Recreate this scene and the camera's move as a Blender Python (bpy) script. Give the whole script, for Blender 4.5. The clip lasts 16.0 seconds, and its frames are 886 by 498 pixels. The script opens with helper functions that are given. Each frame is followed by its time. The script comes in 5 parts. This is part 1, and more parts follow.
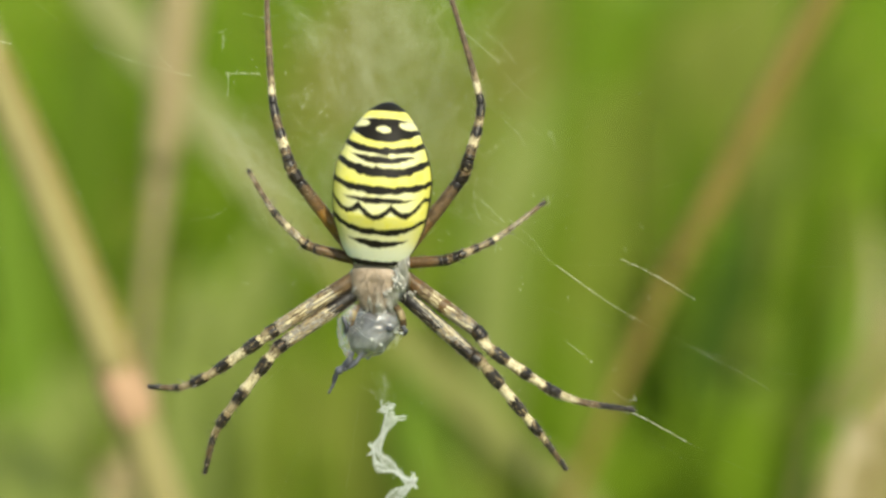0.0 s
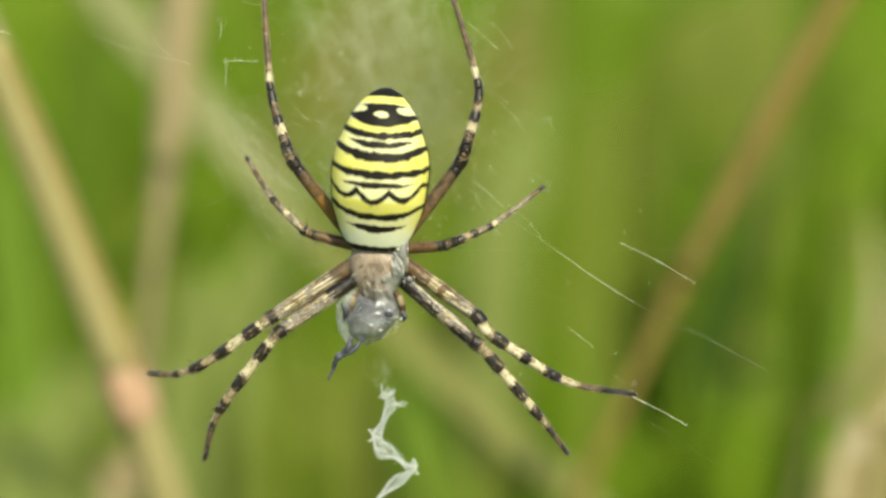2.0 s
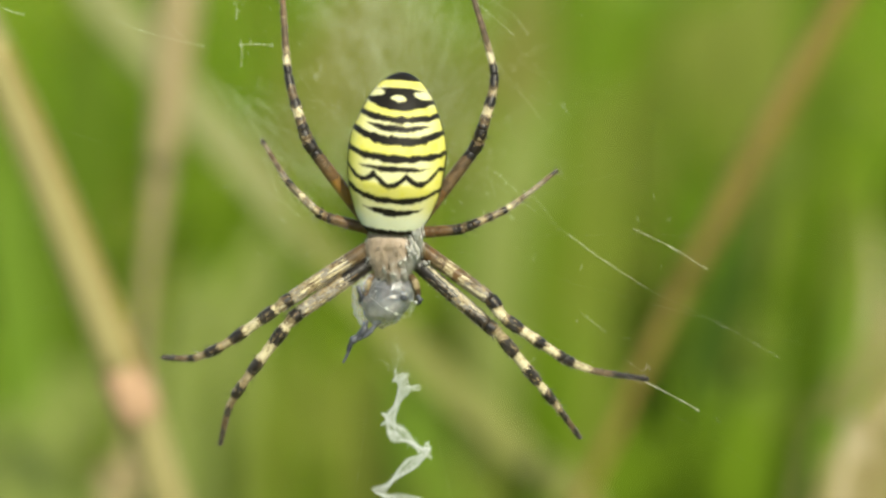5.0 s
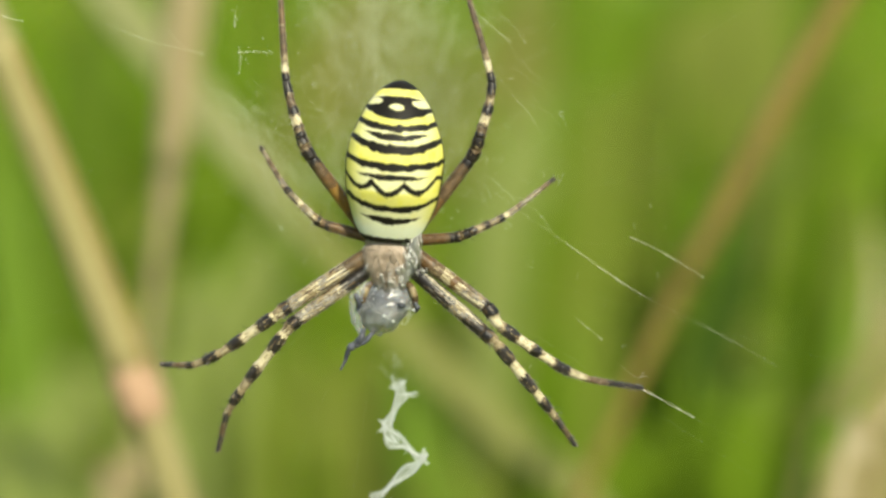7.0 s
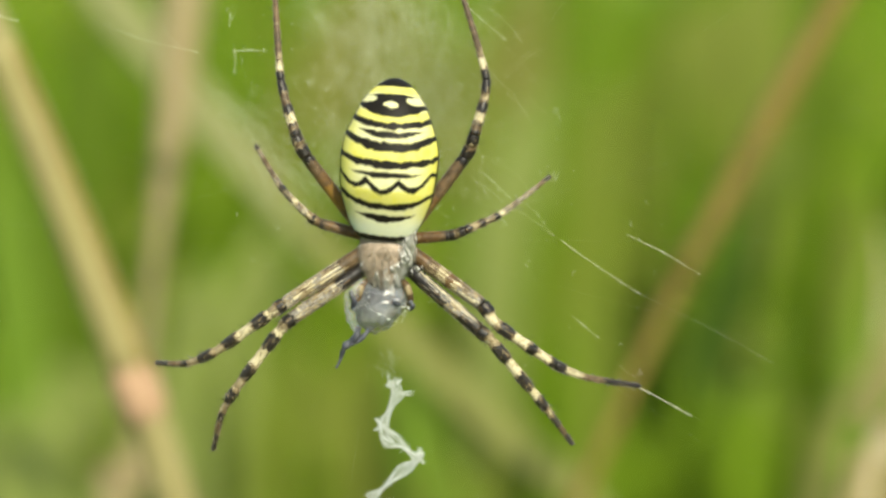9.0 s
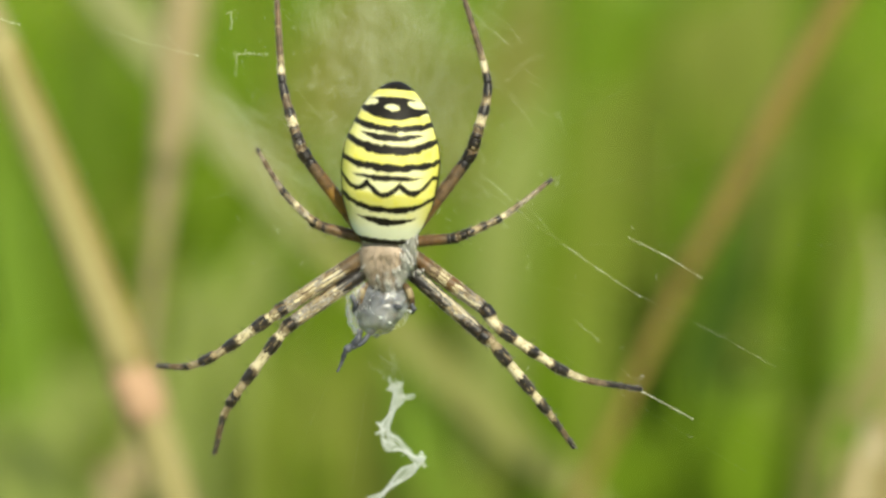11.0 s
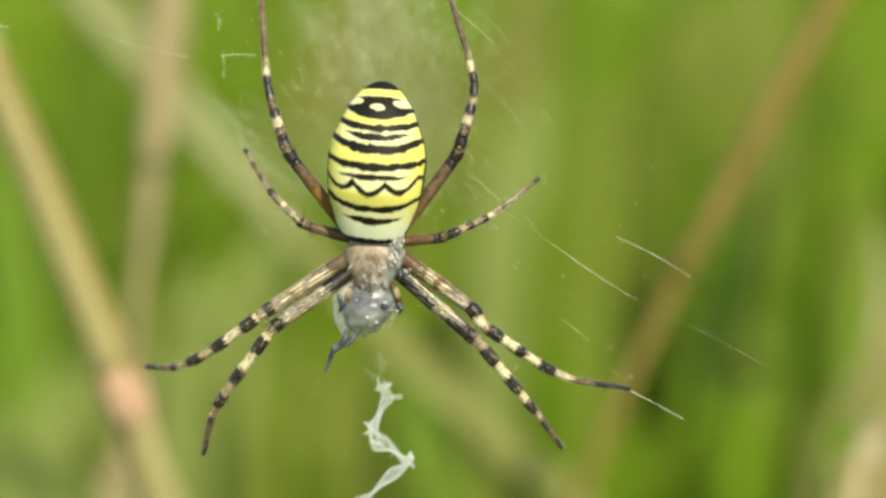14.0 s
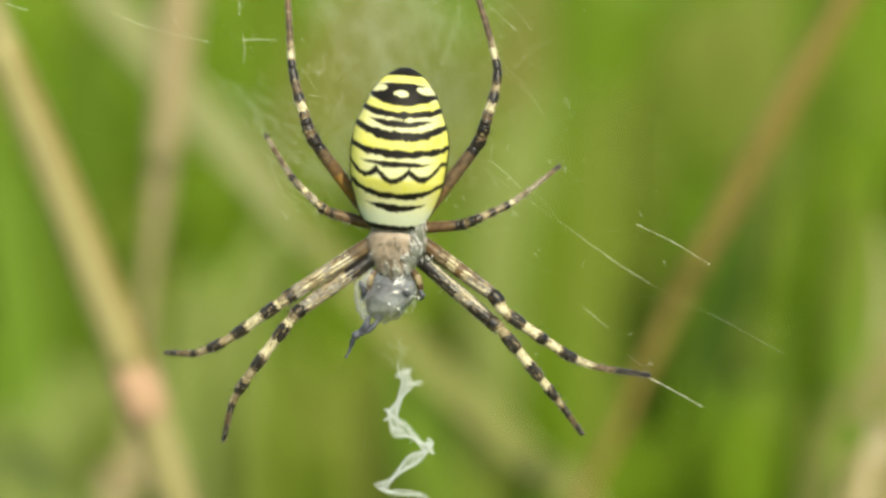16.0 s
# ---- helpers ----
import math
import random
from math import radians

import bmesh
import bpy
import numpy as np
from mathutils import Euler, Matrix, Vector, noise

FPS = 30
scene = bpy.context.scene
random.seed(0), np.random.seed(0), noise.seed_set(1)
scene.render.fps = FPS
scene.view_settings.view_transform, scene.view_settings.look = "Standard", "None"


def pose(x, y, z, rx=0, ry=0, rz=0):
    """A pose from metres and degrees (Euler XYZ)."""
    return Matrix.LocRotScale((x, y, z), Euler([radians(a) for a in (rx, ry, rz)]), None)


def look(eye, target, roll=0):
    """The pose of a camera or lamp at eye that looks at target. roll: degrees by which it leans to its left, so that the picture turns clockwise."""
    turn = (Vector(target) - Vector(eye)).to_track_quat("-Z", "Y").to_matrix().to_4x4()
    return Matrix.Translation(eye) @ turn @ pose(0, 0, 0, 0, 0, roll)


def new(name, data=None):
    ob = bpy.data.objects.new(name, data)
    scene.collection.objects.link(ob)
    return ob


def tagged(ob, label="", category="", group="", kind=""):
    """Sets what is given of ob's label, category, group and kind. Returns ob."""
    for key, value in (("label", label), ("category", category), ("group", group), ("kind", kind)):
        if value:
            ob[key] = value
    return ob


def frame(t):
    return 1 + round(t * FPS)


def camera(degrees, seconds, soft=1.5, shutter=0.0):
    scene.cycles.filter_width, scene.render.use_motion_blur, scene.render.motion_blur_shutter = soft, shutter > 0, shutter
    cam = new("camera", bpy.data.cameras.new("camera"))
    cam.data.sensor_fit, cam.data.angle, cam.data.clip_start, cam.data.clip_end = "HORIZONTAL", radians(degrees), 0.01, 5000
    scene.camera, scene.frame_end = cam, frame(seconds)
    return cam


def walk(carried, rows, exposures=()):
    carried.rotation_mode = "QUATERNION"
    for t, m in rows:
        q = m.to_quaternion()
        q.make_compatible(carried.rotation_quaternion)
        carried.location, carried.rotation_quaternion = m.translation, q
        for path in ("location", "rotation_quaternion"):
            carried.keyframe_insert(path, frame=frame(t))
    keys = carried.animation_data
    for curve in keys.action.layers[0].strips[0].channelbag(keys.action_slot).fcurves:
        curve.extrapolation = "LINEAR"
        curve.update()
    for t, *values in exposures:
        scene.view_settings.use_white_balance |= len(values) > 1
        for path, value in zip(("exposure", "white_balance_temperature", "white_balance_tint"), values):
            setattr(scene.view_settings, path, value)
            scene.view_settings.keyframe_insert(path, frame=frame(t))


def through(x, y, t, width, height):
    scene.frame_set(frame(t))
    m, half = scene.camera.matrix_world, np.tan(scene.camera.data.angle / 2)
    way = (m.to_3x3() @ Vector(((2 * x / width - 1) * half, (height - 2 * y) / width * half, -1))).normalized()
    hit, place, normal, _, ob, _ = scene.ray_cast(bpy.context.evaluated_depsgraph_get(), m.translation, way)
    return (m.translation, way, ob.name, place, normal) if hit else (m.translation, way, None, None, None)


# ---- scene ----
# A wasp spider hangs head down in its web in a sunny meadow; the camera stands still, the web sways.
MM = 0.001
cam = camera(30.0, 16.0, soft=2.7)
cam.data.dof.use_dof = True
cam.data.dof.focus_distance = 0.1285
cam.data.dof.aperture_fstop = 11.5
STAND = pose(0, 0, 0.45, 75, 0, 0)
walk(cam, [(0.0, STAND), (16.0, STAND)], exposures=((0.0, 0.91, 7100, 1.0), (4.2, 0.91, 7100, 1.0), (6.5, 0.96, 7100, 1.0), (11.5, 0.98, 7100, 1.0), (16.0, 0.98, 7100, 1.0)))

# ---- light ----
SUN_FROM = Vector((0.28, -0.64, 0.71)).normalized()
world = bpy.data.worlds.new("sky")
scene.world = world
world.use_nodes = True
sky = world.node_tree.nodes.new("ShaderNodeTexSky")
sky.sky_type = "NISHITA"
sky.sun_disc = False
sky.sun_elevation = math.asin(SUN_FROM.z)
sky.sun_rotation = math.atan2(SUN_FROM.x, SUN_FROM.y)
world.node_tree.nodes["Background"].inputs["Strength"].default_value = 0.105
world.node_tree.links.new(sky.outputs[0], world.node_tree.nodes["Background"].inputs["Color"])
sun_data = bpy.data.lights.new("sun", "SUN")
sun_data.energy, sun_data.angle, sun_data.color = 2.95, radians(0.5), (1.0, 0.94, 0.82)
sun = new("sun", sun_data)
sun.matrix_world = look(SUN_FROM * 5, (0, 0, 0))


# ---- materials ----
def nodes_of(name):
    m = bpy.data.materials.new(name)
    m.use_nodes = True
    t = m.node_tree
    return m, t, t.nodes["Principled BSDF"], t.nodes["Material Output"]


def math_node(t, op, a, b=None, c=None, clamp=False):
    n = t.nodes.new("ShaderNodeMath")
    n.operation, n.use_clamp = op, clamp
    for k, v in enumerate((a, b, c)):
        if v is None:
            continue
        if isinstance(v, (int, float)):
            n.inputs[k].default_value = v
        else:
            t.links.new(v, n.inputs[k])
    return n.outputs[0]


def mix_colour(t, fac, a, b, blend="MIX"):
    n = t.nodes.new("ShaderNodeMix")
    n.data_type, n.blend_type = "RGBA", blend
    for k, v in ((0, fac), (6, a), (7, b)):
        if isinstance(v, (int, float)):
            n.inputs[k].default_value = v
        elif isinstance(v, tuple):
            n.inputs[k].default_value = (*v, 1)
        else:
            t.links.new(v, n.inputs[k])
    return n.outputs[2]


def noise_node(t, scale, detail=4.0, stretch=None, rough=0.55):
    co = t.nodes.new("ShaderNodeTexCoord")
    n = t.nodes.new("ShaderNodeTexNoise")
    n.inputs["Scale"].default_value = scale
    n.inputs["Detail"].default_value = detail
    n.inputs["Roughness"].default_value = rough
    if stretch:
        mp = t.nodes.new("ShaderNodeMapping")
        mp.inputs["Scale"].default_value = stretch
        t.links.new(co.outputs["Object"], mp.inputs[0])
        t.links.new(mp.outputs[0], n.inputs["Vector"])
    else:
        t.links.new(co.outputs["Object"], n.inputs["Vector"])
    return n.outputs[0]


def steps(t, value, lo, hi):
    n = t.nodes.new("ShaderNodeMapRange")
    n.interpolation_type = "SMOOTHSTEP"
    n.inputs[1].default_value, n.inputs[2].default_value = lo, hi
    t.links.new(value, n.inputs[0])
    return n.outputs[0]


def bump(t, bsdf, height, strength, distance):
    n = t.nodes.new("ShaderNodeBump")
    n.inputs["Strength"].default_value = strength
    n.inputs["Distance"].default_value = distance
    t.links.new(height, n.inputs["Height"])
    t.links.new(n.outputs[0], bsdf.inputs["Normal"])


def grainy(name, a, b, scale, rough=0.5, fine=4.0, relief=0.4, depth=0.00005, dark=0.6, stretch=None, soft_light=0.0, radius=0.0004, gloss=0.25):
    """Two tones in patches, finer grain over them, fine relief."""
    m, t, bsdf, out = nodes_of(name)
    big = noise_node(t, scale, 3, stretch)
    small = noise_node(t, scale * fine, 5, stretch)
    col = mix_colour(t, steps(t, big, 0.35, 0.65), a, b)
    col = mix_colour(t, math_node(t, "MULTIPLY", steps(t, small, 0.42, 0.7), dark), col, tuple(v * 0.35 for v in a))
    t.links.new(col, bsdf.inputs["Base Color"])
    t.links.new(math_node(t, "MULTIPLY_ADD", small, 0.3, rough - 0.15), bsdf.inputs["Roughness"])
    bsdf.inputs["Specular IOR Level"].default_value = gloss
    if soft_light:
        bsdf.inputs["Subsurface Weight"].default_value = soft_light
        bsdf.inputs["Subsurface Radius"].default_value = (1, 0.6, 0.35)
        bsdf.inputs["Subsurface Scale"].default_value = radius
    bump(t, bsdf, small, relief, depth)
    return m


def leafy(name, tones, vary=0.5, scale=60, rough=0.5, see_through=0.35, by_island=False):
    """Grass: tones from piece to piece, long streaks, light that passes through."""
    m, t, bsdf, out = nodes_of(name)
    streak = noise_node(t, scale, 4, (6, 6, 0.6))
    patch = noise_node(t, scale * 0.15, 3)
    ramp = t.nodes.new("ShaderNodeValToRGB")
    for k in range(len(tones) - 2):
        ramp.color_ramp.elements.new(0.5)
    for k, c in enumerate(tones):
        ramp.color_ramp.elements[k].position = k / (len(tones) - 1)
        ramp.color_ramp.elements[k].color = (*c, 1)
    if by_island:
        geo = t.nodes.new("ShaderNodeNewGeometry")
        pick = math_node(t, "MULTIPLY_ADD", patch, vary, math_node(t, "MULTIPLY_ADD", geo.outputs["Random Per Island"], 0.9, -vary / 2))
    else:
        pick = steps(t, math_node(t, "MULTIPLY_ADD", streak, 0.5, math_node(t, "MULTIPLY", patch, 0.5)), 0.35, 0.65)
    t.links.new(pick, ramp.inputs[0])
    col = mix_colour(t, math_node(t, "MULTIPLY", steps(t, streak, 0.45, 0.75), 0.35), ramp.outputs[0], tuple(v * 0.5 for v in tones[0]))
    t.links.new(col, bsdf.inputs["Base Color"])
    bsdf.inputs["Roughness"].default_value = rough
    bsdf.inputs["Specular IOR Level"].default_value = 0.2
    bump(t, bsdf, streak, 0.3, 0.0003)
    if see_through:
        tr = t.nodes.new("ShaderNodeBsdfTranslucent")
        t.links.new(col, tr.inputs["Color"])
        mx = t.nodes.new("ShaderNodeMixShader")
        mx.inputs[0].default_value = see_through
        t.links.new(bsdf.outputs[0], mx.inputs[1])
        t.links.new(tr.outputs[0], mx.inputs[2])
        t.links.new(mx.outputs[0], out.inputs["Surface"])
    return m


def silk(name, colour, rough, through=0.4):
    m, t, bsdf, out = nodes_of(name)
    fine = noise_node(t, 2500, 3)
    t.links.new(mix_colour(t, fine, tuple(v * 0.75 for v in colour), colour), bsdf.inputs["Base Color"])
    bsdf.inputs["Roughness"].default_value = rough
    bsdf.inputs["Specular IOR Level"].default_value = 0.7
    tr = t.nodes.new("ShaderNodeBsdfTranslucent")
    tr.inputs["Color"].default_value = (*colour, 1)
    mx = t.nodes.new("ShaderNodeMixShader")
    mx.inputs[0].default_value = through
    t.links.new(bsdf.outputs[0], mx.inputs[1])
    t.links.new(tr.outputs[0], mx.inputs[2])
    t.links.new(mx.outputs[0], out.inputs["Surface"])
    return m


def abdomen_stripes():
    """Yellow and cream belts between black, bowed bands; u across, v along the back, in 1/22.5 mm."""
    m, t, bsdf, out = nodes_of("striped_abdomen")
    co = t.nodes.new("ShaderNodeTexCoord")
    sep = t.nodes.new("ShaderNodeSeparateXYZ")
    t.links.new(co.outputs["Object"], sep.inputs[0])
    n1, n2, n3 = noise_node(t, 1100, 3), noise_node(t, 4200, 4), noise_node(t, 1700, 3, (1, 0.4, 1))
    u = math_node(t, "MULTIPLY", sep.outputs[0], 22506.0)
    v = math_node(t, "MULTIPLY", sep.outputs[1], 23250.0)
    v = math_node(t, "ADD", v, math_node(t, "MULTIPLY_ADD", n1, 8.0, -4.0))
    v = math_node(t, "ADD", v, math_node(t, "MULTIPLY_ADD", n2, 5.0, -2.5))
    u2 = math_node(t, "MULTIPLY", u, u)
    au = math_node(t, "ABSOLUTE", u)

    def band(v0, bow, half, reach=200.0, wave=0.0):
        line = math_node(t, "MULTIPLY_ADD", u2, bow * 0.72, v0)
        line = math_node(t, "MULTIPLY_ADD", math_node(t, "MULTIPLY", u2, u2), bow * 5.5e-5, line)
        if wave:
            ph = math_node(t, "MULTIPLY_ADD", u, 0.1142, 0.8)
            line = math_node(t, "ADD", line, math_node(t, "MULTIPLY_ADD", math_node(t, "ABSOLUTE", math_node(t, "COSINE", math_node(t, "MULTIPLY", ph, 0.5))), -2 * wave, wave))
        off = math_node(t, "ABSOLUTE", math_node(t, "SUBTRACT", v, line))
        share = math_node(t, "DIVIDE", au, reach if reach < 100 else 125.0)
        slim = math_node(t, "MULTIPLY_ADD", math_node(t, "MULTIPLY", share, share), -half, half * 1.12)
        if half < 10:
            slim = math_node(t, "MULTIPLY", slim, math_node(t, "MULTIPLY_ADD", n3, 1.3, 0.35))
        return steps(t, math_node(t, "SUBTRACT", off, slim), 1.5, -1.5)

    dark = None
    for row in ((3, 0.003, 4.6), (39, 0.0048, 5.6, 50), (60, 0.0043, 5.0), (95, 0.0036, 5.4, 200, 8.5), (116, 0.0020, 4.8, 60),
                (135, 0.0024, 6.4), (165, 0.0040, 8.0), (187, 0.0040, 6.2, 54), (203, 0.0037, 6.0), (241, 0.0022, 19.0, 72),
                (226, 0.006, 5.0), (299, -0.001, 21.0)):
        b = band(*row)
        dark = b if dark is None else math_node(t, "MAXIMUM", dark, b)
    for cu, cv, ru, rv in ((-45, 252, 17, 6.5), (-3, 242, 13, 6), (42, 251, 19, 7)):
        du = math_node(t, "DIVIDE", math_node(t, "SUBTRACT", u, cu), ru)
        dv = math_node(t, "DIVIDE", math_node(t, "SUBTRACT", v, cv), rv)
        r = math_node(t, "ADD", math_node(t, "MULTIPLY", du, du), math_node(t, "MULTIPLY", dv, dv))
        dark = math_node(t, "MINIMUM", dark, steps(t, r, 0.75, 1.2))
    yellow, cream, pale = (0.66, 0.605, 0.085), (0.68, 0.655, 0.36), (0.68, 0.70, 0.50)
    belts = band(75, 0.004, 12)
    for row in ((150, 0.0032, 13), (216, 0.003, 10), (270, 0.0, 7)):
        belts = math_node(t, "MAXIMUM", belts, band(*row))
    tone = math_node(t, "MULTIPLY_ADD", belts, 0.7, math_node(t, "MULTIPLY", steps(t, n1, 0.45, 0.75), 0.3))
    rim = steps(t, au, 40, 85)
    tone = math_node(t, "MAXIMUM", tone, math_node(t, "MULTIPLY", rim, 0.9))
    col = mix_colour(t, tone, cream, yellow)
    col = mix_colour(t, steps(t, v, 52, 20), col, pale)
    col = mix_colour(t, math_node(t, "MULTIPLY", steps(t, n2, 0.55, 0.8), 0.25), col, (0.45, 0.33, 0.05))
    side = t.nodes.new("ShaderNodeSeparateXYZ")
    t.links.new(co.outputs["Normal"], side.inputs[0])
    # shading of the turned-away sides, put into the colour as a dark rim
    rim_shade = math_node(t, "MULTIPLY_ADD", n1, 0.16, side.outputs[2])
    col = mix_colour(t, steps(t, rim_shade, 0.46, 0.30), col, (0.03, 0.022, 0.012))
    col = mix_colour(t, dark, col, (0.012, 0.010, 0.007))
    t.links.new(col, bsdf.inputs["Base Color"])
    bsdf.inputs["Roughness"].default_value = 0.5
    bsdf.inputs["Specular IOR Level"].default_value = 0.14
    bsdf.inputs["Subsurface Weight"].default_value = 0.12
    bsdf.inputs["Subsurface Radius"].default_value = (1, 0.8, 0.3)
    bsdf.inputs["Subsurface Scale"].default_value = 0.0003
    bump(t, bsdf, math_node(t, "SUBTRACT", n2, math_node(t, "MULTIPLY", dark, 0.35)), 0.5, 0.00006)
    return m


BACK = abdomen_stripes()
CARAPACE = grainy("carapace_hair", (0.31, 0.235, 0.165), (0.42, 0.33, 0.245), 450, 0.45, 5, 0.6, 0.00006, 0.35)
BLACK = grainy("leg_black", (0.011, 0.009, 0.008), (0.022, 0.017, 0.012), 1500, 0.36, 4, 0.6, 0.00004, 0.3, gloss=0.35)
CREAM = grainy("leg_cream", (0.54, 0.465, 0.27), (0.64, 0.56, 0.365), 1500, 0.5, 4, 0.6, 0.00004, 0.35)
TAN = grainy("leg_tan", (0.22, 0.165, 0.085), (0.33, 0.26, 0.145), 1500, 0.5, 4, 0.6, 0.00004, 0.45)
BROWN = grainy("leg_brown", (0.075, 0.05, 0.025), (0.14, 0.09, 0.045), 1500, 0.42, 4, 0.6, 0.00004, 0.5)
AMBER = grainy("leg_amber", (0.165, 0.098, 0.038), (0.12, 0.068, 0.028), 900, 0.38, 4, 0.4, 0.00003, 0.25, None, 0.6, 0.0006)
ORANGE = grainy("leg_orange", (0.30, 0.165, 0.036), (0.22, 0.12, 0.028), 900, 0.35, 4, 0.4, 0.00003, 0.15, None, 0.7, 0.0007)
SILVER = grainy("leg_silver", (0.16, 0.14, 0.11), (0.36, 0.325, 0.265), 1700, 0.5, 3, 0.9, 0.00006, 0.6)
DUN_HAIR = grainy("dun_hair", (0.46, 0.37, 0.275), (0.58, 0.475, 0.37), 1500, 0.45, 4, 0.2, 0.00002, 0.2)

EYE = grainy("eye_black", (0.008, 0.008, 0.008), (0.012, 0.01, 0.01), 900, 0.15, 4, 0.0, 0.00001, 0.1)
HAIR = silk("pale_hair", (0.98, 0.925, 0.85), 0.5, 0.0)
SILK = silk("white_silk", (0.93, 0.95, 0.90), 0.35)
THREAD = silk("silk_thread", (0.88, 0.90, 0.66), 0.25, 0.1)


def wrapped(name, a, b, veil, fade, least=0.0):
    """Glossy silk, thin enough in patches to see through; fade: more so towards the lower end."""
    m = grainy(name, a, b, 420, 0.3, 5, 0.35, 0.00006, 0.10, None, 0.3, 0.0004, 0.7)
    t, bsdf, out = m.node_tree, m.node_tree.nodes["Principled BSDF"], m.node_tree.nodes["Material Output"]
    clear, glow = t.nodes.new("ShaderNodeBsdfTransparent"), t.nodes.new("ShaderNodeBsdfTranslucent")
    glow.inputs["Color"].default_value = (0.5, 0.5, 0.52, 1)
    body, top = t.nodes.new("ShaderNodeMixShader"), t.nodes.new("ShaderNodeMixShader")
    body.inputs[0].default_value = 0.25
    t.links.new(bsdf.outputs[0], body.inputs[1])
    t.links.new(glow.outputs[0], body.inputs[2])
    share = math_node(t, "MULTIPLY", steps(t, noise_node(t, 500, 3), 0.3, 0.7), veil)
    if fade:
        co, sep = t.nodes.new("ShaderNodeTexCoord"), t.nodes.new("ShaderNodeSeparateXYZ")
        t.links.new(co.outputs["Object"], sep.inputs[0])
        share = math_node(t, "ADD", share, math_node(t, "MULTIPLY", steps(t, sep.outputs[1], -0.0052, -0.0075), fade), clamp=True)
    t.links.new(math_node(t, "ADD", share, least, clamp=True), top.inputs[0])
    t.links.new(body.outputs[0], top.inputs[1])
    t.links.new(clear.outputs[0], top.inputs[2])
    t.links.new(top.outputs[0], out.inputs["Surface"])
    return m


WRAP = wrapped("wrapped_silk", (0.15, 0.15, 0.16), (0.36, 0.36, 0.365), 0.35, 0.35)
THIN_WRAP = wrapped("thin_silk", (0.34, 0.34, 0.36), (0.46, 0.46, 0.48), 0.35, 0.0, 0.6)
PREY_DARK = grainy("prey_body", (0.025, 0.027, 0.033), (0.12, 0.125, 0.14), 800, 0.35, 4, 0.6, 0.00006, 0.5)
STRAW = leafy("straw_stalk", ((0.26, 0.228, 0.088), (0.31, 0.267, 0.115), (0.29, 0.235, 0.10)), 0.5, 90, 0.5, 0.0)
PINK = leafy("ruddy_stalk", ((0.325, 0.262, 0.135), (0.37, 0.29, 0.155), (0.30, 0.262, 0.12)), 0.5, 90, 0.5, 0.0)
NODE = leafy("pink_node", ((0.45, 0.28, 0.18), (0.41, 0.26, 0.15)), 0.5, 120, 0.5, 0.0)
RUST = leafy("rusty_stalk", ((0.20, 0.142, 0.036), (0.245, 0.17, 0.046), (0.195, 0.148, 0.036)), 0.5, 90, 0.5, 0.0)
SAGE = leafy("pale_leaf", ((0.245, 0.30, 0.068), (0.31, 0.36, 0.11)), 0.5, 70, 0.5, 0.3)
GREYGREEN = leafy("greyish_leaf", ((0.35, 0.36, 0.15), (0.41, 0.415, 0.19)), 0.5, 70, 0.5, 0.3)
DULL = leafy("dull_leaf", ((0.275, 0.288, 0.082), (0.32, 0.325, 0.108)), 0.5, 70, 0.5, 0.3)
DRY = leafy("dry_leaf", ((0.45, 0.365, 0.165), (0.375, 0.305, 0.125), (0.52, 0.43, 0.215)), 0.5, 70, 0.55, 0.3)
LUSH = leafy("lush_leaf", ((0.17, 0.28, 0.030), (0.21, 0.325, 0.042)), 0.5, 60, 0.45, 0.35)
TAWNY = leafy("tawny_leaf", ((0.37, 0.325, 0.14), (0.315, 0.275, 0.105), (0.44, 0.385, 0.19)), 0.5, 70, 0.55, 0.3)
BLEACHED = leafy("bleached_leaf", ((0.66, 0.57, 0.35), (0.58, 0.48, 0.28), (0.72, 0.64, 0.42)), 0.5, 70, 0.5, 0.3)
HAY = leafy("hay_leaf", ((0.195, 0.24, 0.035), (0.24, 0.285, 0.052)), 0.5, 60, 0.5, 0.35)
STUBBLE = leafy("stubble_leaf", ((0.21, 0.232, 0.047), (0.26, 0.27, 0.066)), 0.5, 60, 0.5, 0.35)
OLIVE = leafy("olive_leaf", ((0.19, 0.25, 0.027), (0.24, 0.30, 0.05)), 0.5, 60, 0.5, 0.35)
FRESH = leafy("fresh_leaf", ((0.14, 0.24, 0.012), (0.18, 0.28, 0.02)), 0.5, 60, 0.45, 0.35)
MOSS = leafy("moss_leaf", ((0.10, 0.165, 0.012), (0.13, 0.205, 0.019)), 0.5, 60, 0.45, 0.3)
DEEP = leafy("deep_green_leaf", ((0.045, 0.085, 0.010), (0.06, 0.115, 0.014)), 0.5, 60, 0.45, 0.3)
MEADOW = leafy("meadow_grass", ((0.10, 0.19, 0.006), (0.15, 0.27, 0.010), (0.19, 0.31, 0.014), (0.24, 0.31, 0.026), (0.31, 0.325, 0.07)),
               0.6, 25, 0.5, 0.35, True)
SOIL = leafy("meadow_floor", ((0.10, 0.15, 0.012), (0.14, 0.18, 0.02), (0.17, 0.17, 0.04)), 0.5, 9, 0.9, 0.0)


# ---- mesh helpers ----
def mesh_of(name, bm, mats, smooth=True):
    me = bpy.data.meshes.new(name)
    bmesh.ops.recalc_face_normals(bm, faces=bm.faces)
    bm.to_mesh(me)
    bm.free()
    for m in mats if isinstance(mats, (list, tuple)) else [mats]:
        me.materials.append(m)
    if smooth:
        me.polygons.foreach_set("use_smooth", [True] * len(me.polygons))
    return me


